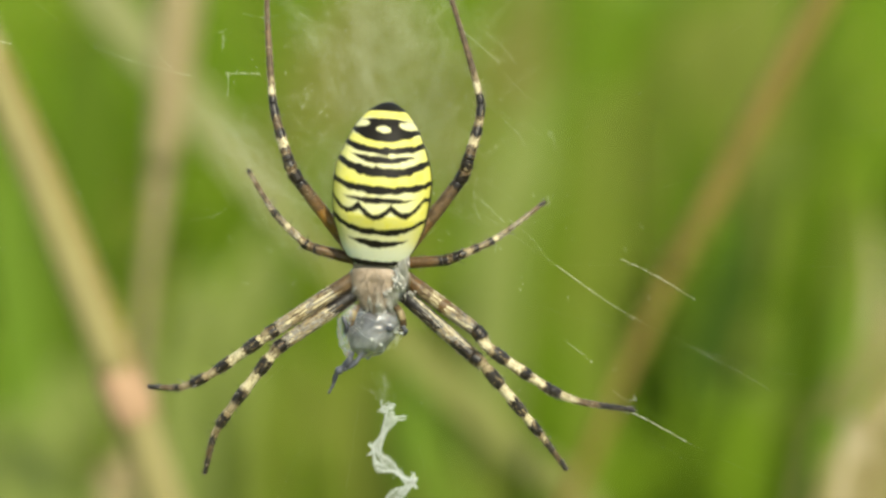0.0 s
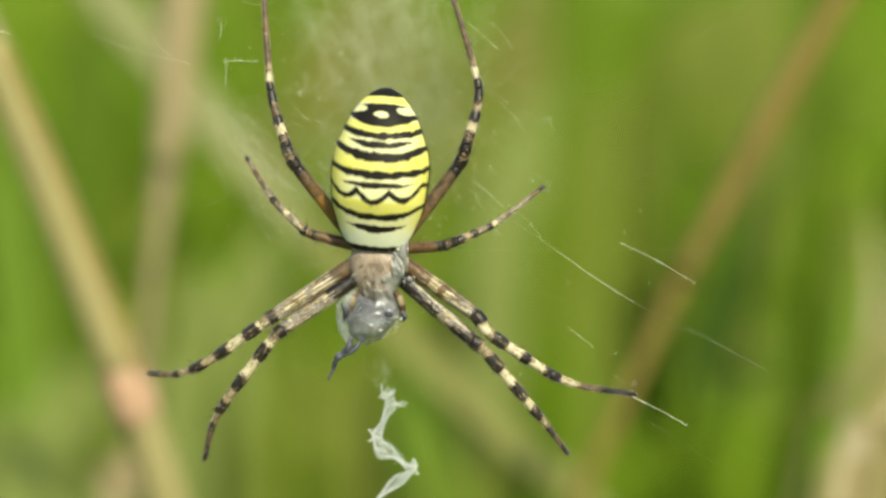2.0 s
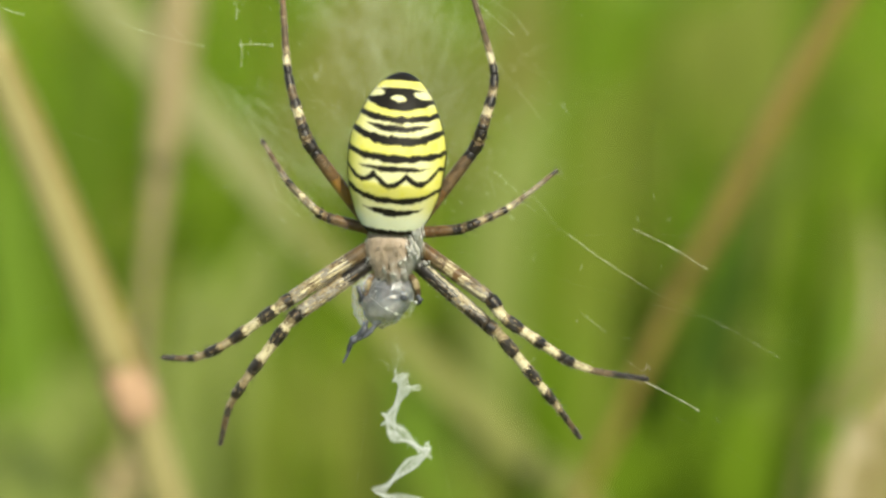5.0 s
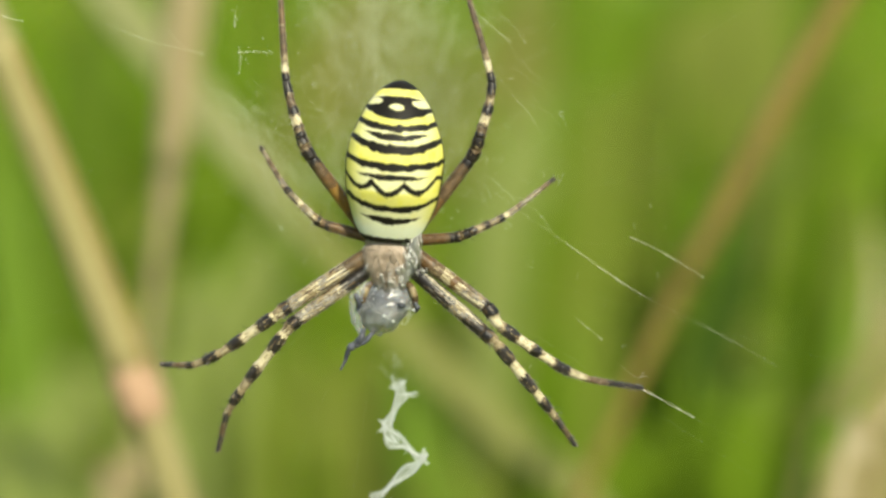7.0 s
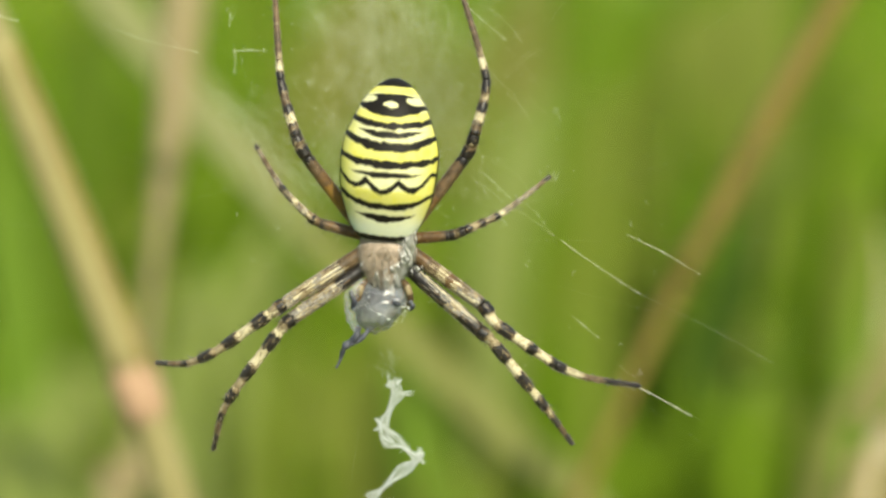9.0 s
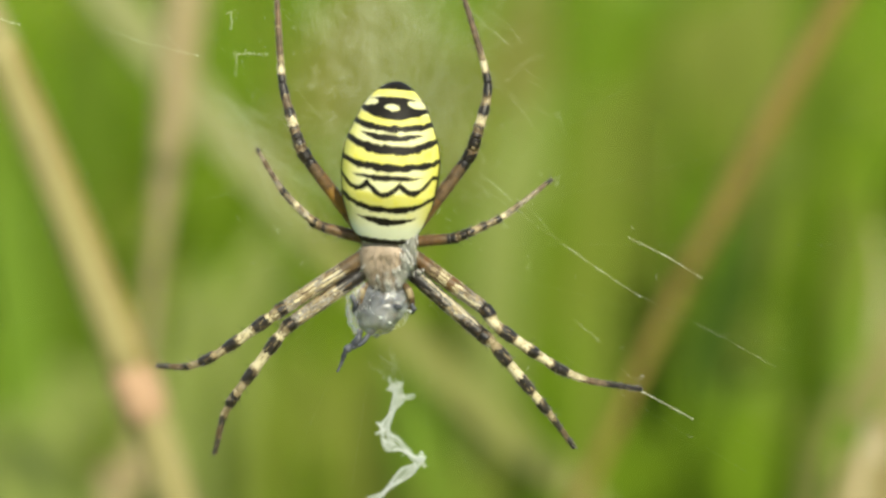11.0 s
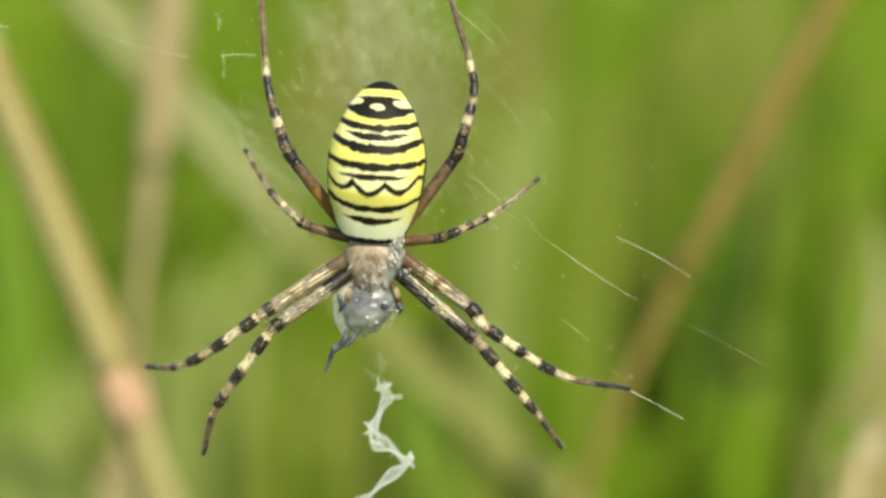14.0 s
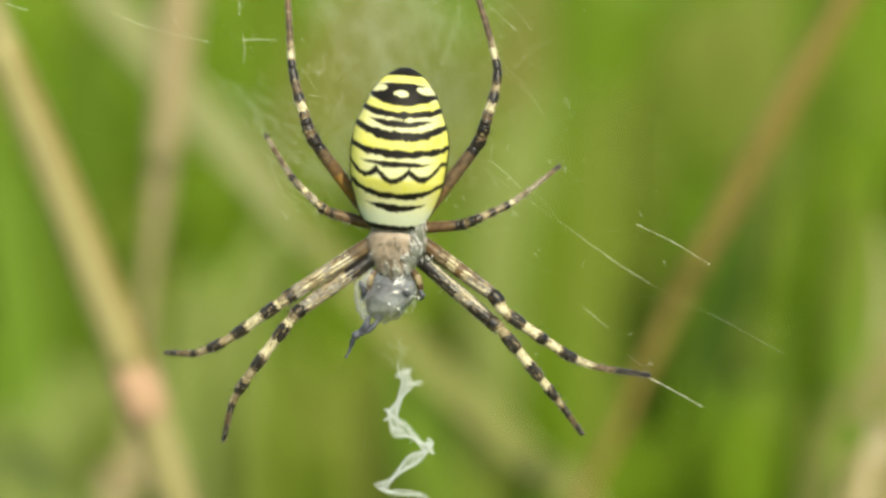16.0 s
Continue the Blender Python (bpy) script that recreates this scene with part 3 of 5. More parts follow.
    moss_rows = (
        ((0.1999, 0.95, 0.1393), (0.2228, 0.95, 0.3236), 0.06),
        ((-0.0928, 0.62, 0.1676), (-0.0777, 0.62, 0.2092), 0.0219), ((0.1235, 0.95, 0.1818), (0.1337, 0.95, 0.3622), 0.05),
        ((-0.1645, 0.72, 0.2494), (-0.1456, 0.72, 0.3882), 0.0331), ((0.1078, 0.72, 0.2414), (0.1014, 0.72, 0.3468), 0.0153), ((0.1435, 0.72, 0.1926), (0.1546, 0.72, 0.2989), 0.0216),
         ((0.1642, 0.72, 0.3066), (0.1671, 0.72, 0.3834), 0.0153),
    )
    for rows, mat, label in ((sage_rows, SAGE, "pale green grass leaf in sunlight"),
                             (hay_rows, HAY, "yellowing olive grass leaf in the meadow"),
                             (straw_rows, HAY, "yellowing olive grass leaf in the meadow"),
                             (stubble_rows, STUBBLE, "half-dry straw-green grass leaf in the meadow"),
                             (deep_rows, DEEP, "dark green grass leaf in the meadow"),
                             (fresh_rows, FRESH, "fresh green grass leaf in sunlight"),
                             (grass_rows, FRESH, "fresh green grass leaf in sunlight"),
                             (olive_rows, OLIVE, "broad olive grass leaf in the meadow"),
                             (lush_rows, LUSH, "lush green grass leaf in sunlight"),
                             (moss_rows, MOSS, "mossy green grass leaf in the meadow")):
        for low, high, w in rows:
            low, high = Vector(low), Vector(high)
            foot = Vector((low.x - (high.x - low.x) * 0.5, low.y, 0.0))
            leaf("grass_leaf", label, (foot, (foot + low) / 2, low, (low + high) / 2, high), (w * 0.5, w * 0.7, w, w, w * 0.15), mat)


backdrop_leaves()

# ---- the web's own frame: x to the right and y up in the web, z out of it; the hub is its origin ----
HUB = Matrix.Translation((-0.0042, 0.1256, 0.4169)) @ pose(0, 0, 0, 75, 0, 0)
WEB_Z = -2.2


def hung(name):
    ob = new(name)
    ob.matrix_world = HUB
    return ob


# ---- the spider ----
def mm(*v):
    return Vector(v) * MM


def make_abdomen(parent):
    bm = bmesh.new()
    tab = ((0, 1.75), (0.04, 2.25), (0.10, 2.75), (0.25, 3.50), (0.40, 3.80), (0.52, 3.84), (0.63, 3.62), (0.75, 3.06), (0.85, 2.52), (0.92, 1.88), (0.95, 1.48), (0.975, 1.14), (0.99, 0.88), (1.0, 0.5))
    ss = [q[0] for q in tab]
    ws = [q[1] for q in tab]
    st = []
    for k in range(91):
        s = k / 90
        st.append((12.55 * s * MM, np.interp(s, ss, ws) * MM, s))
    w = [q[1] for q in st]
    for _ in range(6):
        w = [w[0], *[(w[k - 1] + 2 * w[k] + w[k + 1]) / 4 for k in range(1, 90)], w[90]]
    st = [(q[0], w[k], q[2]) for k, q in enumerate(st)]

    def shape(q, a):
        y, r, s = q
        z = math.sin(a)
        thick = np.interp(s, (0, 0.3), (0.42, 0.80)) if z > 0 else 0.62
        lump = 1 + 0.012 * noise.noise((3 * math.cos(a), 3 * z, 8 * s))
        return r * math.cos(a) * lump, (1.3 + 0.5 * math.sin(math.pi * s)) * MM + r * thick * z * lump
    lathe_blob(bm, st, 72, shape)
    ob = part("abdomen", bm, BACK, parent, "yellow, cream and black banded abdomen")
    ob.matrix_local = pose(0, 0, 0, 2, 0, -4.5)
    # spinnerets behind the black tip
    bm = bmesh.new()
    tube(bm, [mm(0.95, 12.0, 0.5), mm(0.98, 12.35, 0.6), mm(1.0, 12.55, 0.7), mm(1.0, 12.62, 0.7)], [0.75 * MM, 0.62 * MM, 0.40 * MM, 0.2 * MM], 14)
    part("spinnerets", bm, BLACK, parent, "black spinnerets at the abdomen's tip")


def make_front_body(parent):
    rng = random.Random(8)
    bm = bmesh.new()
    tab = ((1.2, 1.2), (0.75, 1.6), (0.3, 1.78), (-0.3, 1.95), (-0.9, 2.10), (-1.5, 2.02), (-2.1, 1.75), (-2.6, 1.45), (-3.1, 1.28), (-3.4, 1.18), (-3.6, 1.0), (-3.75, 0.55))
    st = [(y * MM, w * MM, max(0.3 - y, 0) / 4.05) for y, w in tab]

    def shape(q, a):
        y, r, s = q
        z = math.sin(a)
        groove = 0.18 * math.exp(-((s - 0.45) / 0.15) ** 2) * math.exp(-(math.cos(a) / 0.35) ** 2) if z > 0 else 0
        return r * math.cos(a), (0.5 + 0.25 * s) * MM + r * (0.62 if z > 0 else 0.45) * z * (1 - groove)
    lathe_blob(bm, st, 40, shape)
    bmesh.ops.subdivide_edges(bm, edges=bm.edges[:], cuts=1, use_grid_fill=True, smooth=0.6)
    for v in bm.verts:
        v.co += v.normal * 0.03 * MM * noise.noise(v.co * 2500)
    part("carapace", bm, CARAPACE, parent, "pinkish grey-brown carapace with short hair")
    # hair that lies flat and fans out from the middle of the carapace, in streaks of three tones
    bm = bmesh.new()
    for _ in range(2600):
        y = rng.uniform(-3.65, 1.0)
        r = np.interp(-y, [-q[0] for q in tab], [q[1] for q in tab])
        a = math.acos(rng.uniform(-1, 1))
        c, s = math.cos(a), math.sin(a)
        if c < 0.55 and rng.random() < np.interp(y, (-2.6, -1.4), (0.25, 0.62)):
            continue
        fan = math.atan2(c * r, 1.3 - (y + 0.6))
        streak = noise.noise((fan * 9.0, y * 0.5, 3)) + 0.35 * noise.noise((c * 4.0, y * 2.0, 8))
        # the sunlit right side is put into the colour as whiter hair
        tone = 1 if streak < -0.52 else 2 if streak > 0.30 or c > 0.62 or (c > 0.40 and streak > -0.1) else 0
        p = mm(r * c, y, 0.5 + 0.06 * -y + r * 0.62 * s * 0.985)
        spike(bm, p, (math.sin(fan) * 0.9 + rng.gauss(0, 0.16), -1.0 + rng.gauss(0, 0.1), s * 0.13 + 0.04), rng.uniform(0.35, 0.85) * MM, rng.uniform(0.012, 0.02) * (1.7 if c > 0.55 else 1) * MM, tone)
    part("body_hair", bm, [DUN_HAIR, TAN, HAIR], parent, "short dun and silvery hair", "stuff")
    # white tufts, bunched on the right to draw its sunlit edge
    bm = bmesh.new()
    for (cx, cy, cz), (gx, gy), count, ln in (((1.92, 0.44, 1.75), (0.20, 0.34), 95, 1.0), ((2.02, -0.36, 1.6), (0.22, 0.45), 105, 1.0), ((1.65, -0.89, 1.75), (0.26, 0.40), 50, 0.8),
                                              ((0.76, -2.00, 1.68), (0.26, 0.12), 24, 0.5), ((0.18, -3.07, 1.6), (0.13, 0.12), 16, 0.5), ((0.98, -2.84, 1.6), (0.12, 0.20), 20, 0.6),
                                              ((-0.53, -2.58, 1.60), (0.10, 0.14), 10, 0.5), ((2.58, -2.13, 1.0), (0.25, 0.12), 7, 0.5)):
        for _ in range(count):
            p = mm(cx + rng.gauss(0, gx), cy + rng.gauss(0, gy), cz + 0.12 + rng.gauss(0, 0.03))
            spike(bm, p, (rng.gauss(0.05 if cx < 1.6 else 0.12, 0.10), -1.0, 0.05), rng.uniform(0.6, 1.1) * ln * MM, (0.035 if cx < 1.6 else 0.055) * MM)
    part("white_hair", bm, HAIR, parent, "tufts of white hair", "stuff")
    for x, y, r in ((-0.45, -3.55, 0.16), (0.45, -3.55, 0.16), (-0.3, -3.8, 0.14), (0.3, -3.8, 0.14), (-0.95, -3.5, 0.12), (0.95, -3.5, 0.12)):
        bm = bmesh.new()
        bmesh.ops.create_uvsphere(bm, u_segments=12, v_segments=8, radius=r * MM, matrix=Matrix.Translation(mm(x, y, 1.25)))
        part("eye", bm, EYE, parent, "shiny black eye")
    for side in (-1, 1):
        bm = bmesh.new()
        tube(bm, [mm(side * 0.55, -3.6, 0.6), mm(side * 0.6, -4.1, 0.5), mm(side * 0.55, -4.6, 0.2), mm(side * 0.4, -4.9, -0.1)], [0.5 * MM, 0.5 * MM, 0.4 * MM, 0.15 * MM], 12)
        part("fang", bm, AMBER, parent, "brown jaw above the prey")
        bm = bmesh.new()
        pts = [mm(side * 1.25, -3.1, 0.5), mm(side * 1.75, -3.6, 1.0), mm(side * 2.0, -4.4, 0.9), mm(side * 1.95, -5.0, 0.5), mm(side * 1.7, -5.4, 0.2)]
        path = smooth_path(pts, 4)
        tube(bm, path, [np.interp(k / (len(path) - 1), (0, 0.3, 0.8, 1), (0.26, 0.3, 0.24, 0.1)) * MM for k in range(len(path))], 10,
             index=lambda k, j: 0 if k % 7 < 4 else 1)
        part("palp", bm, [BROWN, TAN], parent, "brown feeler beside the jaw")


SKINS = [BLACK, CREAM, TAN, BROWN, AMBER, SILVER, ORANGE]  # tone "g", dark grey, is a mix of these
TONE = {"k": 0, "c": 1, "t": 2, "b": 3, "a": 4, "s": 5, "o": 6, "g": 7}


LEGS = []


def make_leg(parent, label, joints, zs, radii, bands, hair_seed):
    """Five jointed pieces; bands: for each piece a string of tone letters with the share at which each begins."""
    rng = random.Random(hair_seed)
    leg = new("leg")
    leg.parent = parent
    tagged(leg, label)
    pts = [mm(j[0], j[1], z) for j, z in zip(joints, zs)]
    o = pts[0]
    leg.location = o
    names = ("femur", "patella", "tibia", "metatarsus", "tarsus")
    full = smooth_path(pts, 16)
    for s, name in enumerate(names):
        n = 60
        a, b = pts[s], pts[s + 1]
        length = (b - a).length
        # a slightly bowed piece: half along the chord, half along the smooth line
        line = []
        for k in range(n + 1):
            q = k / n
            i = s * 16 + q * 16
            i0 = min(int(i), len(full) - 2)
            c = Vector(full[i0]).lerp(Vector(full[i0 + 1]), i - i0)
            line.append(c.lerp(a.lerp(b, q), 0.45 if s else 0.7) - o)
        r0, r1 = radii[s], radii[s + 1]
        rad = [(r0 + (r1 - r0) * k / n) * (1 + (0.08 if s < 4 else 0.03) * math.sin(math.pi * k / n) + 0.05 * noise.noise((k * 0.3, s, hair_seed)) - (0.10 if k in (0, n) else 0.03 if k in (1, n - 1) else 0)) * MM for k in range(n + 1)]
        spec = [(float(w[1:]), TONE[w[0]]) for w in bands[s].split()]
        if s in (1, 2, 3):
            ring = [1.0 if [c for at, c in spec if k / n >= at][-1] == 0 else 0.0 for k in range(n + 1)]
            for _ in range(12):
                ring = [(ring[max(k - 1, 0)] + 2 * ring[k] + ring[min(k + 1, n)]) / 4 for k in range(n + 1)]
            swell = (0.16 if s == 1 else 0.25) if hair_seed < 5 else 0.17
            rad = [r * (0.91 + swell * q) for r, q in zip(rad, ring)]

        def tone(k, j, spec=spec, s=s, length=length):
            """The tone of a face: the ring it lies in, with ragged edges and flecks along the leg."""
            u, x, y = k / n * length / MM, math.cos(j * 0.1745), math.sin(j * 0.1745)
            rag = noise.noise((x * 2.2 + hair_seed * 3.7, y * 2.2, u * 0.9 + s * 7)) + 0.6 * noise.noise((x * 6, y * 6 + s, u * 4 + hair_seed))
            q = k / n + 0.26 * MM / length * rag
            m = spec[0][1]
            edge = False
            for at, c in spec:
                if q >= at:
                    m = c
                edge = edge or (at > 0 and abs(q - at) * length < 0.11 * MM)
            if edge and s and noise.noise((x * 5 + s, y * 5, u * 3 + hair_seed)) > -0.05:
                return 3 if rag > 0 else 2
            if s == 0 and hair_seed < 5 and q > 0.24:
                # lengthwise streaks on the femurs of the four front legs
                fleck = 1.15 * noise.noise((x * 4.2 + hair_seed, y * 4.2, u * 0.42)) + 0.7 * noise.noise((x * 9, y * 9 + hair_seed, u * 1.3)) + 0.25 * noise.noise((x * 5, y * 5, u * 5))
            elif s == 0 and hair_seed < 5:
                fleck = 0.25 * noise.noise((x * 7, y * 7 + hair_seed, u * 4.5))
            else:
                fleck = noise.noise((x * 2.6 + hair_seed, y * 2.6, u * 1.3 + s * 5)) + 0.65 * noise.noise((x * 7, y * 7 + hair_seed, u * 4.5 + s))
            if m == 5:
                m = 0 if fleck < -0.62 else 3 if fleck < -0.34 else 2 if fleck < 0.02 else 1 if fleck > 0.48 else 5
            elif m == 7:
                m = 5 if fleck > 0.34 else 3 if fleck > 0.22 else 0
            elif m == 1 and fleck < -0.34:
                m = 2
            elif m == 0 and fleck > (0.40 if s < 2 and hair_seed < 5 else 0.55):
                m = 3 if fleck < 0.7 else 2
            elif m == 3 and s < 2 and hair_seed < 5 and fleck > 0.36:
                m = 2
            elif m == 2 and (fleck < -0.30 or fleck > 0.40) and s < 2:
                m = 3 if fleck < 0 else 1
            elif m == 2 and fleck > 0.5:
                m = 1
            return m
        bm = bmesh.new()
        tube(bm, line, rad, 36, 1.0, tone)
        for _ in range(int(40 + (90000 if s == 0 else 60000) * length)):
            k = rng.randrange(1, n)
            d = (line[k + 1] - line[k - 1]).normalized()
            e = d.orthogonal().normalized()
            e.rotate(Matrix.Rotation(rng.uniform(0, 6.283), 3, d))
            near = tone(k, rng.randrange(36))
            spike(bm, line[k] + e * rad[k] * 0.93, e * rng.uniform(0.15, 0.5) * (2.2 if near == 0 else 1) + d * rng.uniform(0.7, 1.3), rng.uniform(0.15, 0.5) * MM, 0.015 * MM, near if near in (4, 6) or (s == 0 and k < 15) else rng.choice((near, near, near, near, 2, 5, 0)))
        if s == 0 and hair_seed == 4:
            # the edge highlight, put in as a silvery line of hair along the upper edge
            for _ in range(420):
                k = rng.randrange(10, n - 6)
                d = (line[k + 1] - line[k - 1]).normalized()
                e = Vector((0.6 + rng.gauss(0, 0.14), 0.5 + rng.gauss(0, 0.14), 0.8))
                e = (e - d * e.dot(d)).normalized()
                spike(bm, line[k] + e * rad[k] * 0.97, e * 0.12 + d, rng.uniform(0.25, 0.5) * MM, 0.03 * MM, rng.choice((5, 1, 1)))
        if s < 4:
            for _ in range(5):
                k = rng.randrange(8, n - 6)
                d = (line[k + 1] - line[k - 1]).normalized()
                e = d.orthogonal().normalized()
                e.rotate(Matrix.Rotation(rng.uniform(0, 6.283), 3, d))
                spike(bm, line[k] + e * rad[k] * 0.9, e + d * 0.8, rng.uniform(0.6, 0.95) * MM, 0.03 * MM, 0)
        part(name, bm, SKINS, leg)
    bm = bmesh.new()
    c = pts[5] - o
    d = (pts[5] - pts[4]).normalized()
    for q in (-0.35, 0.35):
        e = d.orthogonal().normalized() * q
        spike(bm, c - d * 0.05 * MM, d + e, 0.22 * MM, 0.05 * MM)
    part("claw", bm, BLACK, leg)
    LEGS.append(leg)


def make_spider():
    spider = hung("wasp_spider")
    tagged(spider, "yellow and black banded wasp spider hanging head down in its web", "spider")
    make_front_body(spider)
    make_abdomen(spider)
    front = (0.57, 0.52, 0.43, 0.36, 0.26, 0.18)
    third = (0.42, 0.40, 0.33, 0.26, 0.19, 0.15)
    rear = (0.50, 0.47, 0.43, 0.31, 0.20, 0.13)
    make_leg(spider, "front leg ringed black and cream, reaching down", ((-1.32, -0.71), (-7.80, -4.98), (-8.84, -5.72), (-13.11, -8.62), (-15.60, -9.71), (-18.33, -9.75)),
             (0.3, 1.2, 1.3, 0.0, -0.9, WEB_Z), front, ("b0 s0.31 t0.62 s0.8 k0.975", "k0 t0.45", "c0 k0.04 c0.33 k0.6 t0.85", "t0 k0.1 t0.6 k0.92", "k0 b0.2 k0.5"), 1)
    make_leg(spider, "second leg ringed black and cream, reaching down", ((-1.33, -1.95), (-7.13, -6.08), (-8.10, -7.04), (-11.54, -11.46), (-12.90, -13.63), (-13.76, -16.66)),
             (0.1, 1.3, 1.3, 0.1, -0.8, WEB_Z), front, ("k0 g0.30 s0.38 k0.97", "k0 t0.45", "c0 k0.06 c0.33 k0.6 t0.83", "t0 k0.05 t0.55 k0.88", "k0 b0.2 k0.5"), 2)
    make_leg(spider, "front leg ringed black and cream, reaching down and out", ((2.00, -0.89), (7.61, -5.07), (8.66, -6.52), (13.33, -9.78), (15.85, -10.87), (20.17, -11.65)),
             (0.3, 1.2, 1.3, 0.0, -0.9, WEB_Z), front, ("b0 a0.12 b0.22 t0.36 a0.50 t0.58 s0.66 k0.955", "k0 c0.45", "t0 k0.05 c0.30 k0.5 c0.65 k0.88", "k0 c0.28 t0.75 b0.88", "b0 k0.3"), 3)
    make_leg(spider, "second leg ringed black and cream, reaching down", ((1.60, -1.95), (7.39, -7.04), (8.31, -7.83), (11.46, -11.77), (13.16, -13.95), (14.80, -16.26)),
             (0.1, 1.3, 1.3, 0.1, -0.8, WEB_Z), front, ("k0 g0.20 s0.56 g0.74 k0.89", "k0 t0.5", "t0 k0.1 c0.4 k0.65 c0.95", "c0 k0.22 t0.65 k0.92", "k0 b0.3 k0.6"), 4)
    make_leg(spider, "short third leg, brown and grey ringed", ((-0.99, 0.22), (-5.04, 1.34), (-6.08, 2.09), (-7.96, 3.93), (-9.25, 5.84), (-10.37, 7.64)),
             (-0.4, -0.2, 0.1, -0.6, -1.4, WEB_Z), third, ("a0 b0.86 k0.93", "b0 k0.3 t0.7", "s0 c0.4 s0.6 k0.9", "k0 s0.2 b0.6", "b0 s0.4 k0.7"), 5)
    # silver tones on the outer pieces carry this leg's highlight in their colour
    make_leg(spider, "short third leg, brown and grey ringed", ((1.24, 0.09), (5.11, 0.36), (6.31, 0.75), (9.00, 1.97), (10.73, 3.24), (13.12, 5.11)),
             (-0.4, -0.2, 0.1, -0.6, -1.4, WEB_Z), third, ("a0 b0.80 k0.91", "k0 b0.35 k0.6", "k0 t0.2 k0.4 s0.58 k0.8", "c0 s0.2 t0.7 s0.8", "s0 b0.5 k0.75"), 6)
    # amber femur; its orange stretch has the sunlight put into the colour
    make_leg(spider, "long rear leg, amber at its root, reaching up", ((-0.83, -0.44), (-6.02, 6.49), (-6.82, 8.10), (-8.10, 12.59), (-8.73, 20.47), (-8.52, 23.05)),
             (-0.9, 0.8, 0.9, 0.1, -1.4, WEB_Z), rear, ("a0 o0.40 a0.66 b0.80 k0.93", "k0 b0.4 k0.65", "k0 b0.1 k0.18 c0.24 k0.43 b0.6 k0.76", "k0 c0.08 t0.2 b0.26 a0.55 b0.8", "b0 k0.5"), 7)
    make_leg(spider, "long rear leg, dark brown at its root, reaching up", ((0.96, -0.44), (6.32, 6.49), (7.07, 8.23), (8.06, 12.59), (6.07, 19.89), (5.26, 22.15)),
             (-0.9, -0.8, -0.2, -0.6, -1.6, WEB_Z), rear, ("a0 b0.55 k0.92", "k0 b0.4 k0.6", "k0 b0.1 k0.18 c0.25 k0.43 t0.64 k0.78", "k0 c0.11 t0.25 b0.31", "b0 k0.5"), 8)
    return spider


